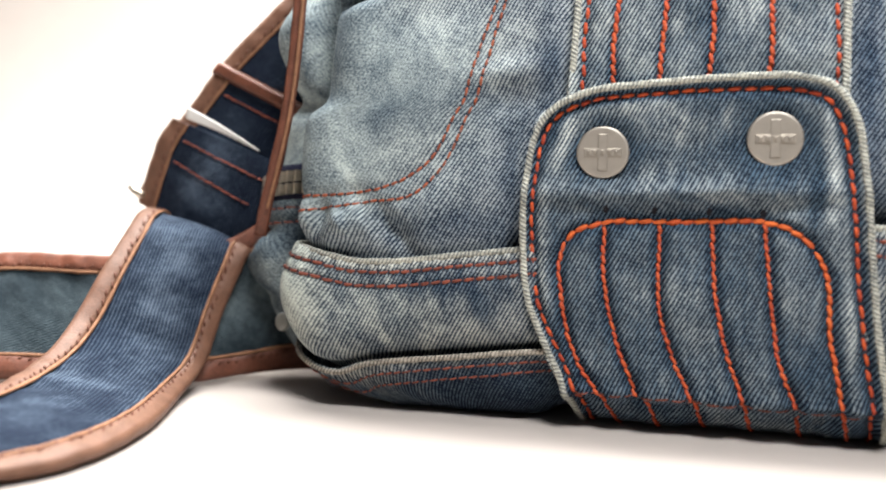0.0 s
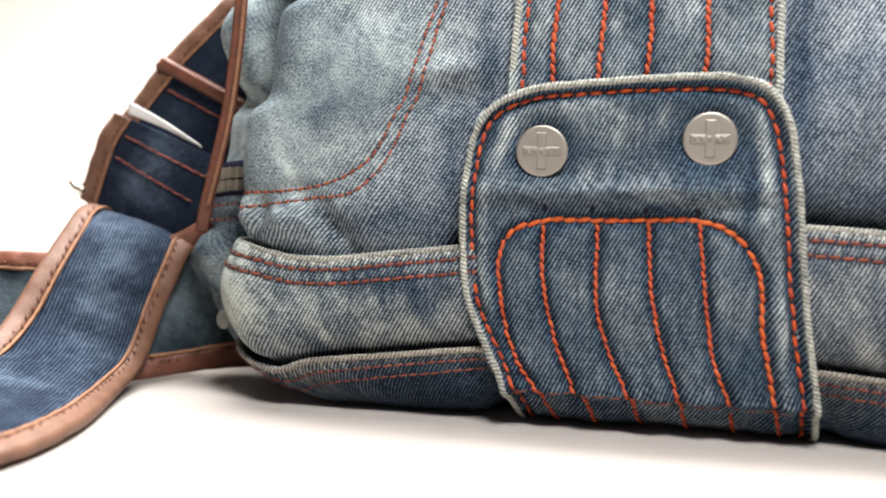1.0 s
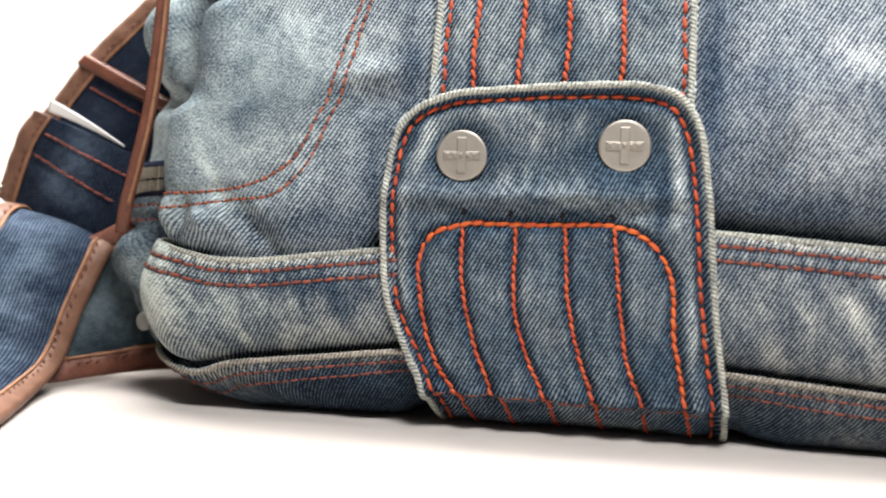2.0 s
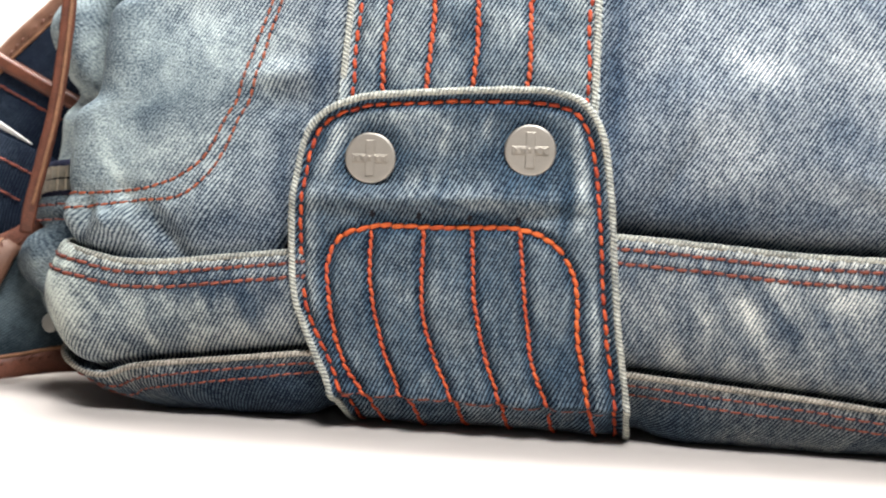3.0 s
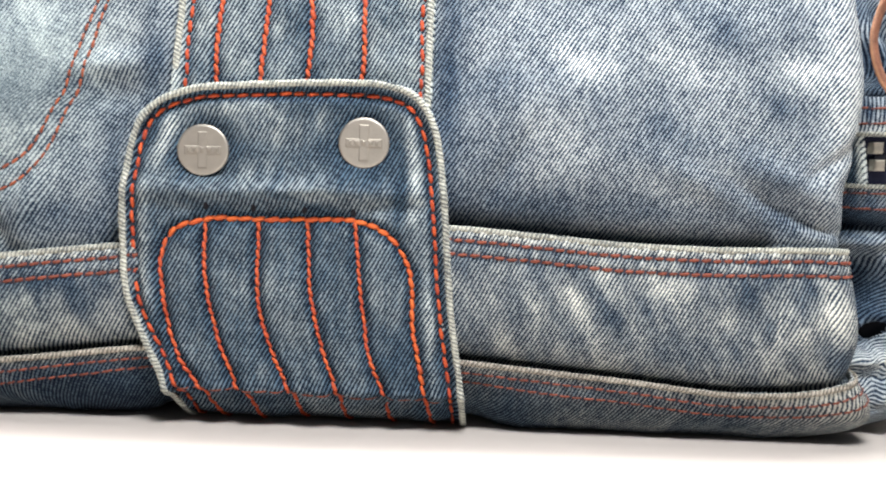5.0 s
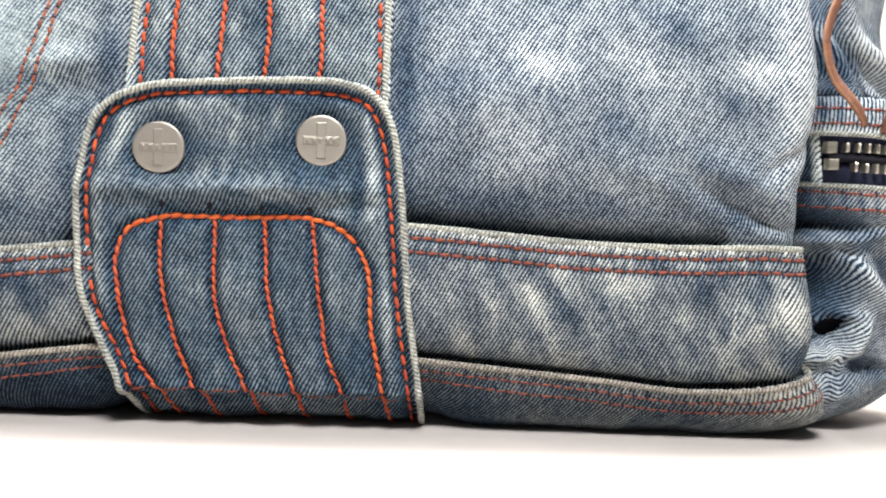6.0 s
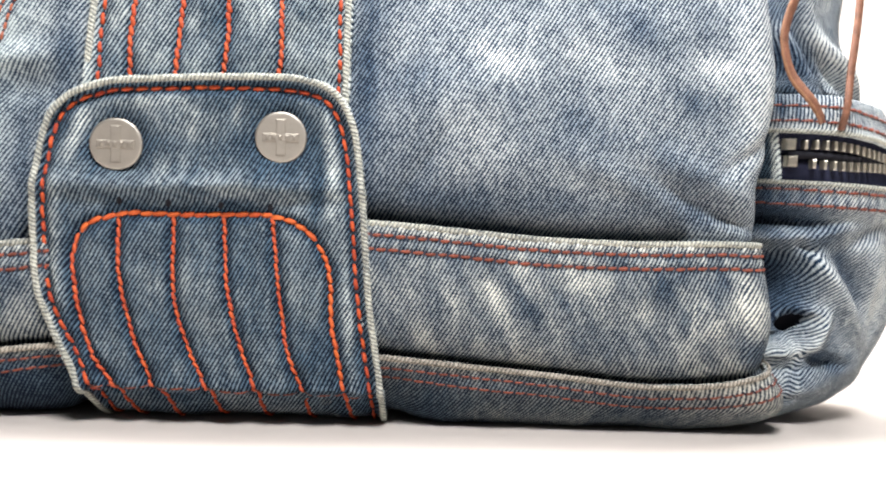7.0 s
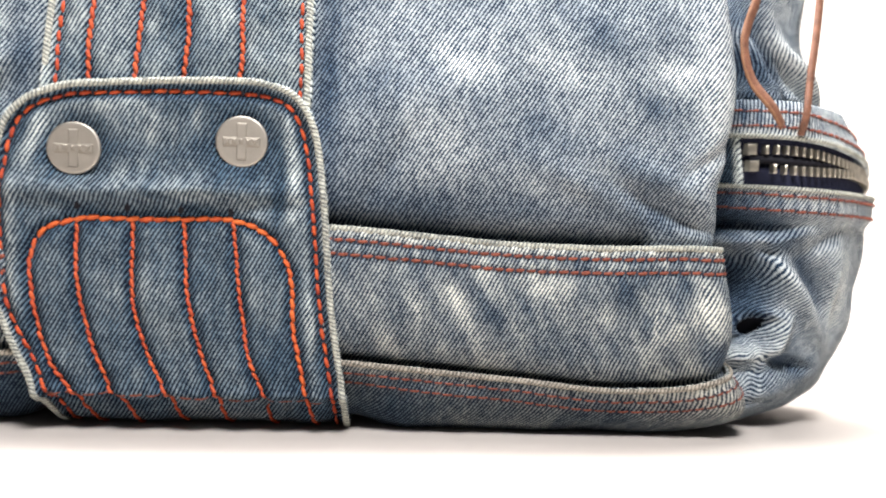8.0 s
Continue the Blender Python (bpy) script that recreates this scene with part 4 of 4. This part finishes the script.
def right_end():
    low = lambda s: 0.015 + 0 * s
    # Ridges worn pale; folds and the corner by the panel darkened with painted shade.
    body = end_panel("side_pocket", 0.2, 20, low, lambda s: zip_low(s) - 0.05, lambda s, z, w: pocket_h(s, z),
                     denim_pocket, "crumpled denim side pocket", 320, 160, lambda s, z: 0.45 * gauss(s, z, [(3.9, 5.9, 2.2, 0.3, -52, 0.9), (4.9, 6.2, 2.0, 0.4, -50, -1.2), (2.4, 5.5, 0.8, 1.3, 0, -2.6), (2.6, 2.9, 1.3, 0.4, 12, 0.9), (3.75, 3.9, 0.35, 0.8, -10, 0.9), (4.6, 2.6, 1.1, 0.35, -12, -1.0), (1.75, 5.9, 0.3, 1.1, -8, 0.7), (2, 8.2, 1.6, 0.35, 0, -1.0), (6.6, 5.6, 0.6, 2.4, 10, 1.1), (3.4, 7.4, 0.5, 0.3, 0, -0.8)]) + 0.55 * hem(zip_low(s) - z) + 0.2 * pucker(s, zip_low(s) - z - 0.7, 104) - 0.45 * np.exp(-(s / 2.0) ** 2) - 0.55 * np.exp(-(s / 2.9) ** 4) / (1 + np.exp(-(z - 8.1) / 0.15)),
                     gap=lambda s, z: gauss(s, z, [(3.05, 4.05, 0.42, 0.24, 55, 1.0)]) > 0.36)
    for drop, k in ((0.40, 110), (1.0, 111)):
        s = np.linspace(0.8, 13, 130)
        stitches("stitching", np.stack([s, zip_low(s) - drop], 1), lambda x, b, l: end_at(x, b, pocket_h(x, b) + l), thread_rust, body, 0.36, 0.05, 0.12, 0.075, "", k, tick=0.10)
    s = np.linspace(0.4, 14, 140)
    p = end_at(s, zip_low(s) - 0.12, pocket_h(s, zip_low(s) - 0.12) + 0.02)
    tube("edge_roll", p, end_at(s, zip_low(s), 1.0) - p, 0.09, 0.05, denim_edge, body, "worn pale folded edge", seed=12)
    # Worn at its edge; shade near the panel is put into the tone.
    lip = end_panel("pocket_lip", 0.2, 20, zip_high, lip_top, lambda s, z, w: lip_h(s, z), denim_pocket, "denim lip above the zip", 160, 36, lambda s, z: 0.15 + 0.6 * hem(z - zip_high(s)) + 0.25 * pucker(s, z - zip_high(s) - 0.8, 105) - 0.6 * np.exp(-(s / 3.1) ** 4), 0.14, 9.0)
    p = end_at(s, zip_high(s) + 0.1, lip_h(s, zip_high(s) + 0.1) + 0.02)
    tube("edge_roll", p, end_at(s, zip_high(s), 1.0) - p, 0.09, 0.05, denim_edge, lip, "worn pale folded edge", seed=13)
    for up_, k in ((0.50, 112), (1.1, 113)):
        stitches("stitching", np.stack([s, zip_high(s) + up_], 1), lambda x, b, l: end_at(x, b, lip_h(x, b) + l), thread_rust, lip, 0.36, 0.05, 0.12, 0.075, "", k, tick=0.10)
    # Ridges are worn; creases and the side by the panel get shade as colour.
    end_panel("end_gusset", 0.0, 20, lambda s: lip_top(s) - 0.2, lambda s: 20.0 + 0 * s,
              lambda s, z, w: -0.95 - 1.2 * np.exp(-(s / 1.7) ** 2) + gauss(s, z, [(3.2, 15.0, 3.0, 0.6, 105, 0.5), (4.4, 14.5, 3.0, 0.45, 112, -0.6), (5.4, 14.0, 2.5, 0.6, 112, 0.4), (2.4, 15, 3, 0.6, 80, -0.5), (3.0, 13.4, 1.5, 0.4, -15, 0.4), (6.2, 14.2, 1.5, 0.36, -55, 0.65), (5.45, 13.9, 1.2, 0.26, -58, -0.8), (4.5, 13.55, 0.9, 0.2, -22, 0.4)]) + 0.1 * ripple(s, z, 3, 103),
              denim_pocket, "folded denim end above the pocket", 140, 70, lambda s, z: 0.3 * gauss(s, z, [(5.4, 14.3, 0.4, 2.2, 20, 2.2), (4.3, 14.5, 0.3, 2.2, 20, -1.6), (2.6, 15, 1.5, 4, 0, -1.6), (6.3, 14.2, 1.6, 0.42, -55, 3.2), (5.45, 13.9, 1.2, 0.3, -58, -1.6)]), 0.12, 22.0)
    # Near-black sheet added behind the hole to stand for the shade inside.
    end_panel("fold_shade_sheet", 2.0, 4.6, lambda s: 3.0 + 0 * s, lambda s: 5.2 + 0 * s, lambda s, z, w: -1.3 + 0 * s, gap_dark, "near-black sheet added for the shade inside the fold", 20, 20)
    # zip
    zipper = end_panel("zip_tape", 0.2, 16, lambda s: zip_low(s) - 0.2, lambda s: zip_high(s) + 0.25, lambda s, z, w: -0.12 - 0.55 * np.exp(-((w - 0.52) / 0.09) ** 2) * np.clip((s - 2.0) / 0.6, 0, 1), tape, "dark navy zip tape", 160, 40, None, 0.06)
    # The flap's recess shade is coloured in; its outer edge is worn pale.
    end_panel("zip_end_flap", 0.2, 2.35, lambda s: zip_low(s) - 0.15, lambda s: zip_high(s) + 0.15, lambda s, z, w: 0.06 + 0 * s, denim_tab, "denim stop at the zip's end", 24, 24, lambda s, z: -0.6 + 2.2 * np.exp(-((s - 2.3) / 0.12) ** 2), 0.12, 40.0)

    def tooth(s, z, hgt, wid, tall, lean):
        c, f = end_at(s, z, 0.0), []
        out_ = end_at(s, z, 1.0) - c
        out_ /= np.linalg.norm(out_)
        t = end_at(s + 0.05, z, 0.0) - c
        t /= np.linalg.norm(t)
        u = np.array([0, 0, 1.0])
        vs = []
        for w, k in ((-0.14, 1.0), (hgt * 0.75, 1.0), (hgt, 0.7)):
            for a, b_ in ((-1, -1), (1, -1), (1, 1), (-1, 1)):
                vs.append(c + t * a * wid * 0.5 * k + u * b_ * tall * 0.5 * k + out_ * w + u * lean * w)
        for j in range(2):
            for q in range(4):
                q2 = (q + 1) % 4
                f.append((j * 4 + q, j * 4 + q2, j * 4 + 4 + q2, j * 4 + 4 + q))
        f.append((8, 9, 10, 11))
        return mesh_part("tooth", vs, f, brass, zipper, smooth=False)

    for row, sign in ((0, 1), (1, -1)):
        tooth(2.6, 10.88 + sign * 0.33, 0.16, 0.40, 0.44, 0.0)
        for i in range(32):
            s_ = 2.98 + i * 0.30 + 0.15 * row
            mid = 0.5 * (zip_low(s_) + zip_high(s_)) + 0.12
            open_ = 0.24 * math.exp(-((s_ - 3.7) / 2.3) ** 2) + 0.15
            tooth(s_, mid + sign * open_, 0.15, 0.12, 0.35, 0)
    # A dark roll fills the open zip in place of shade.
    slot = np.linspace(2.7, 11, 60)
    mid = 0.5 * (zip_low(slot) + zip_high(slot)) + 0.10
    p = end_at(slot, mid, -0.3)
    tube("slot", p, end_at(slot, mid, 1.0) - p, 0.16, 0.3, gap_dark, zipper, "dark roll standing for the shade between the teeth")


right_end()


def left_end():
    """What shows of the far end: a puffed pocket with its zip."""
    def at(s, z, h):
        s, z, h = np.broadcast_arrays(np.asarray(s, float), np.asarray(z, float), np.asarray(h, float))
        z = z - 0.07 * np.maximum(s - 1.2, 0) ** 1.5 * np.clip((z - 2) / 4, 0, 1) * np.clip((12 - z) / 2, 0, 1)
        A = hermite([-1, 0, 1, 3, 5.2, 7.0, 8.2, 9.0, 10.0, 11.2, 11.9, 12.6, 14, 17, 21], [0.3, 0.6, 1.8, 3.7, 4.6, 4.25, 4.1, 4.0, 3.7, 3.4, 3.1, 3.2, 3.4, 3.0, 2.6], z)
        h = h - 2.3 * np.exp(-(s / 1.9) ** 2)
        a = -PI / 2 - s / 4.0
        return np.stack([-12.0 + (A + h) * np.cos(a), 36.0 + (3.9 + h) * np.sin(a), np.maximum(z, 0)], -1)

    def panel(name, z0, z1, fn, material, label, wear_shade=0.0, nv=40):
        s, z = np.meshgrid(np.linspace(0.2, 11, 80), np.linspace(z0, z1, nv), indexing="ij")
        return sheet(name, at(s, z, fn(s, z)), np.stack([s + 50, z], -1), material, denim_bag, label, wear_shade + 0 * s, 0.12, True, 1.0 + 0 * s)

    body = panel("side_pocket", 0.1, 7.85, lambda s, z: 0.15 * ripple(s, z, 2.5, 120) + gauss(s, z, [(3, 5.4, 2.5, 1.2, 0, 0.6), (3, 6.75, 3, 0.3, 0, -0.45), (1.6, 6.2, 0.8, 0.6, 0, -0.7), (3.2, 3.6, 2, 0.4, 15, -0.3), (4.0, 6.3, 0.5, 0.5, 30, -0.5)]), denim_pocket, "pale puffed denim side pocket", -0.05)
    zipper = panel("zip_tape", 7.6, 9.3, lambda s, z: -0.15 + 0 * s, tape, "dark navy zip tape", nv=10)
    panel("end_gusset", 9.1, 20, lambda s, z: -0.5 + gauss(s, z, [(2.2, 14.2, 1.6, 1.9, 0, 1.3), (2.2, 11.6, 2.2, 0.45, 5, -0.9), (2.5, 16.5, 1.0, 1.0, 0, -0.8)]) + 0.1 * ripple(s, z, 3, 121), denim_pocket, "pale folded denim end", 0.15, 60)
    s = np.linspace(0.4, 9, 90)
    for z, k in ((7.5, 122), (6.9, 123)):
        stitches("stitching", np.stack([s, z + 0 * s], 1), lambda x, b, l: at(x, b, 0.15 + l), thread_rust, body, 0.36, 0.05, 0.10, 0.07, "", k, tick=0.10)
    for sign in (-1, 1):
        for i in range(22):
            c = at(1.0 + 0.3 * i, 8.55 + sign * 0.26, 0.0)
            o_ = at(1.0 + 0.3 * i, 8.55, 1.0) - at(1.0 + 0.3 * i, 8.55, 0.0)
            o_ /= np.linalg.norm(o_)
            t = np.cross(o_, (0, 0, 1.0))
            vs = [c + t * a * 0.08 + np.array([0, 0, 0.22 * b_]) + o_ * w for w in (-0.15, 0.14) for a, b_ in ((-1, -1), (1, -1), (1, 1), (-1, 1))]
            mesh_part("tooth", vs, [(4, 5, 6, 7), (0, 1, 5, 4), (1, 2, 6, 5), (2, 3, 7, 6), (3, 0, 4, 7)], brass, zipper, smooth=False)
    n = 20
    c = np.array([-14.0, 32.4, 2.8])
    V = [c + np.array([0.31 * math.cos(a) * k, -w, 0.38 * math.sin(a) * k]) for k, w in ((1.0, 0.0), (1.0, 0.12), (0.75, 0.2), (0.2, 0.22)) for a in np.linspace(0, 2 * PI, n, endpoint=False)]
    F = [(j * n + i, j * n + (i + 1) % n, (j + 1) * n + (i + 1) % n, (j + 1) * n + i) for j in range(3) for i in range(n)] + [tuple(range(n))[::-1], tuple(3 * n + i for i in range(n))]
    mesh_part("tag_fastener", V, F, clear, denim_bag, "small frosted plastic fastener")


left_end()


def lace(name, points, wide, high, material, label, seed=1, facing=(0.2, -1.0, 0.1)):
    p = smooth_path(points, 0.15)
    return tube(name, p, np.tile(np.array(facing, float), (len(p), 1)), wide, high, material, denim_bag, label, 8, None, 0.04, seed)


lace("leather_cord", [(23.4, 31.2, 20.0), (22.95, 31.1, 16.9), (22.5, 31.0, 14.92), (22.85, 30.9, 13.65), (23.75, 30.85, 12.6), (24.25, 31.15, 12.05)], 0.27, 0.09, leather_cord, "thin tan leather cord", 5, (0.7, -0.7, 0))
lace("leather_cord", [(26.1, 32.2, 20.0), (26.0, 32.2, 17.2), (25.85, 32.0, 15.9), (25.55, 31.7, 13.87), (25.35, 31.5, 12.3), (25.35, 31.75, 11.8)], 0.16, 0.12, leather_cord, "thin tan leather cord", 6)
lace("cord_raw_edge", [(23.22, 31.08, 20.0), (22.77, 30.98, 16.9), (22.32, 30.88, 14.92), (22.68, 30.78, 13.55), (23.6, 30.72, 12.48), (24.15, 31.05, 11.98)], 0.075, 0.07, leather_raw, "pale raw edge of the leather cord", 10)
lace("leather_cord", [(-12.75, 31.5, 19.0), (-13.1, 31.6, 15.5), (-13.3, 31.6, 13.3), (-13.6, 31.6, 11.1), (-14.1, 31.6, 8.9), (-14.6, 31.7, 7.0), (-14.8, 31.9, 6.3)], 0.25, 0.08, leather_dark, "dark brown leather cord", 7, (0.45, -0.9, 0))
lace("cord_raw_edge", [(-12.55, 31.3, 19.0), (-12.9, 31.4, 15.5), (-13.1, 31.4, 13.3), (-13.4, 31.4, 11.1), (-13.9, 31.4, 8.9), (-14.35, 31.5, 7.4)], 0.07, 0.07, leather_raw, "pale raw edge of the leather cord", 9)

# ---- shoulder strap ----
shoulder_strap = thing("shoulder_strap", "dark denim shoulder strap bound in tan leather, looped beside the bag", "strap")


def ribbon(name, L, R, label, bulge=0.15, bind=0.78, bindmat=None, parent=shoulder_strap, off=0.0, flip=False, deep=0.0, cloth=None, sides=(0, 1)):
    """A length of strap between two edges, with leather binding folded over both and a stitched line on each."""
    bindmat = bindmat or leather
    L, R = np.asarray(L, float), np.asarray(R, float)
    k = np.linspace(0, 1, len(L))
    t = np.linspace(0, 1, 160)
    l = np.stack([hermite(k, L[:, i], t) for i in range(3)], 1)
    r = np.stack([hermite(k, R[:, i], t) for i in range(3)], 1)
    c = (l + r) / 2
    ln = np.r_[0, np.cumsum(np.linalg.norm(np.diff(c, axis=0), axis=1))]
    tan = np.gradient(c, axis=0)
    nrm = np.cross(tan, r - l)
    nrm /= np.linalg.norm(nrm, axis=1)[:, None]
    if flip:
        nrm = -nrm
    wid = np.linalg.norm(r - l, axis=1).mean()

    def at(i_t, u, h):
        f = np.asarray(i_t, float)
        g = lambda a: np.stack([np.interp(f, ln, a[:, q]) for q in range(3)], -1)
        u = np.asarray(u, float)[..., None]
        return g(l) * (1 - u) + g(r) * u + g(nrm) * (np.asarray(h, float)[..., None])

    s, u = np.meshgrid(np.linspace(0, ln[-1], 150), np.linspace(0, 1, 36), indexing="ij")
    hh = bulge * np.sin(PI * u) + 0.05 * ripple(s, u * wid, 2.2, 140)
    P = at(s, u, hh)
    web = sheet(name, P, np.stack([s + off, u * wid], -1), cloth or denim_strap, parent, label, -deep + 0.5 * gauss(s, u * wid, [(ln[-1] * 0.3, wid * 0.5, 3.5, 1.2, 0, 1.3), (ln[-1] * 0.62, wid * 0.5, 0.8, 2.0, 0, 0.6)]), 0.22, flip)
    bw = bind / wid
    for side in sides:
        s2, q = np.meshgrid(np.linspace(0, ln[-1], 150), np.linspace(0, 1, 11), indexing="ij")
        # a folded strip: flat on the face, round over the edge, flat on the back
        uu = np.interp(q, [0, 0.38, 0.5, 0.62, 1], [bw, 0.0, -0.03 * bw, 0.0, bw])
        hb = np.interp(q, [0, 0.08, 0.38, 0.5, 0.62, 0.92, 1], [-0.20, -0.34, -0.30, -0.11, 0.12, 0.16, 0.03])
        face = np.sin(PI * np.clip(uu, 0, 1)) * bulge
        u3 = uu if side == 0 else 1 - uu
        P = at(s2, u3, hb + face + 0.03 * ripple(s2, q, 1.2, 150 + side))
        sheet("binding", P, np.stack([s2, q], -1), bindmat, web, "tan leather edge binding", None, 0.03, (side == 1) != flip)
        lip_s = np.linspace(0.05, ln[-1] - 0.05, 150)
        lip_u = bw * 0.97 if side == 0 else 1 - bw * 0.97
        lip = at(lip_s, np.full(150, lip_u), np.full(150, math.sin(PI * lip_u) * bulge + 0.1) + 0.02 * ripple(lip_s, lip_s, 1.0, 155 + side))
        tube("raw_edge", lip, at(lip_s, np.full(150, lip_u), np.full(150, 1.0)) - lip, 0.075, 0.06, leather_raw, web, "paler raw edge of the binding", 6, None, 0.15, 158 + side)
        line = np.stack([np.linspace(0.2, ln[-1] - 0.2, 100), np.full(100, bw * 0.74 if side == 0 else 1 - bw * 0.74)], 1)
        stitches("stitching", line, lambda x, b, lft: at(x, b, np.sin(PI * np.asarray(b)) * bulge + 0.14 + lft), thread_brown, web, 0.26, 0.14, 0.095, 0.05, "", 160 + side)
    return web, at


# the leg that comes down towards the viewer and lies on the table
ribbon("webbing", [(-21.0, 35.6, 5.2), (-21.3, 34.7, 6.9), (-21.0, 33.2, 7.0), (-20.7, 31.8, 6.3), (-20.6, 30.0, 4.9), (-20.7, 28.3, 3.1), (-20.5, 26.2, 2.0), (-20.2, 23.2, 1.5), (-20.9, 20.8, 1.3), (-22.6, 19.6, 0.9)],
       [(-16.0, 35.2, 3.2), (-16.15, 34.6, 5.2), (-16.15, 33.7, 5.45), (-16.3, 33.2, 4.7), (-16.8, 32.5, 2.85), (-17.0, 31.5, 1.05), (-16.7, 29.3, 0.45), (-15.4, 24.7, 0.45), (-15.5, 21.0, 0.45), (-17.4, 18.4, 0.45)],
       "dark blue denim strap leg lying on the table", 0.25)
# the part that climbs beside the bag, its cloth coloured darker for shade
upper, upper_at = ribbon("webbing", [(-14.4, 36.6, 18.2), (-15.6, 36.0, 16.5), (-18.5, 36.0, 13.8), (-20.3, 36.0, 11.6), (-21.5, 36.0, 10.2), (-22.9, 36.0, 7.6)],
       [(-9.2, 35.6, 15.6), (-10.5, 35.0, 13.9), (-13.2, 35.0, 11.3), (-15.0, 35.0, 9.4), (-15.9, 35.0, 7.9), (-16.8, 35.0, 5.5)],
       "dark blue denim strap rising beside the bag", 0.2, 1.0, off=20, deep=0.45, sides=(0,))
# the loop that stands on its edge behind
ribbon("webbing", [(-11.5, 35.6, 8.0), (-14.5, 34.9, 7.6), (-17.0, 33.7, 6.0), (-20, 33.2, 5.2), (-23.6, 33.0, 5.05), (-26.6, 33.0, 5.05), (-28.4, 32.4, 4.9), (-29.0, 30.8, 4.6)],
       [(-11.5, 36.0, 0.3), (-14.5, 35.0, 0.3), (-16.2, 33.2, 0.3), (-17.5, 31.5, 0.3), (-20.0, 30.6, 0.3), (-23.0, 30.0, 0.35), (-26.0, 29.0, 0.4), (-27.5, 27.0, 0.4)],
       "faded denim strap loop standing on its edge", 0.1, 1.0, leather_dark, off=45, cloth=denim_strap_back)


def keeper(at, s0, s1, h, material, label):
    s, u = np.meshgrid(np.linspace(s0, s1, 10), np.linspace(-0.03, 1.03, 40), indexing="ij")
    edge = np.clip(np.minimum(s - s0, s1 - s) / 0.12, 0, 1)
    P = at(s, np.clip(u, 0, 1), h * edge + 0.2 * np.sin(PI * np.clip(u, 0, 1)))
    return sheet("keeper", P, np.stack([s, u], -1), material, upper, label, None, 0.1)


# the doubled end, its cloth coloured darker for shade as well
doubled, doubled_at = ribbon("webbing", [(-20.6, 35.2, 11.2), (-21.3, 35.2, 10.2), (-21.8, 35.2, 8.9), (-22.35, 35.3, 7.4)],
       [(-15.0, 34.4, 9.2), (-15.8, 34.3, 7.7), (-16.4, 34.4, 6.2), (-16.8, 34.6, 5.2)], "doubled denim strap end with rust stitching", 0.15, 1.0, off=70, deep=0.3, sides=(0,))
u_, v_ = np.meshgrid(np.linspace(0, 1, 24), np.linspace(0, 1, 6), indexing="ij")
wedge = np.stack([-19.7 + 3.5 * u_ - 0.12 * v_ * (1 - u_), 34.85 - 0.25 * u_ + 0.1 * v_, 11.68 - 1.85 * u_ + 0.08 * np.sin(PI * u_) - (0.46 * (1 - u_) + 0.06) * v_], -1)
sheet("lining_edge", wedge, np.stack([u_, v_], -1), paper, upper, "white lining that shows at the end of the doubled strap", None, 0.05)


def cross_row(s, at, parent, seed):
    u = np.linspace(0.16, 0.95, 60)
    stitches("stitching", np.stack([s + 0 * u, u], 1), lambda x, b, l: at(x, b, 0.2 * np.sin(PI * b) + 0.03 + l), thread_rust, parent, 0.075, 0.004, 0.10, 0.06, "rust cross stitching", seed)


cross_row(7.4, upper_at, upper, 171)
cross_row(0.85, doubled_at, doubled, 172)
cross_row(1.95, doubled_at, doubled, 173)
pin = smooth_path([(-22.6, 35.0, 8.1), (-22.3, 34.9, 7.85), (-21.9, 34.8, 7.75)], 0.1)
tube("metal_pin", pin, np.tile((0, -1.0, 0), (len(pin), 1)), 0.16, 0.14, brass, doubled, "small dull metal pin", 8)
keeper(upper_at, 6.1, 6.8, 0.32, leather_dark, "brown leather keeper loop")
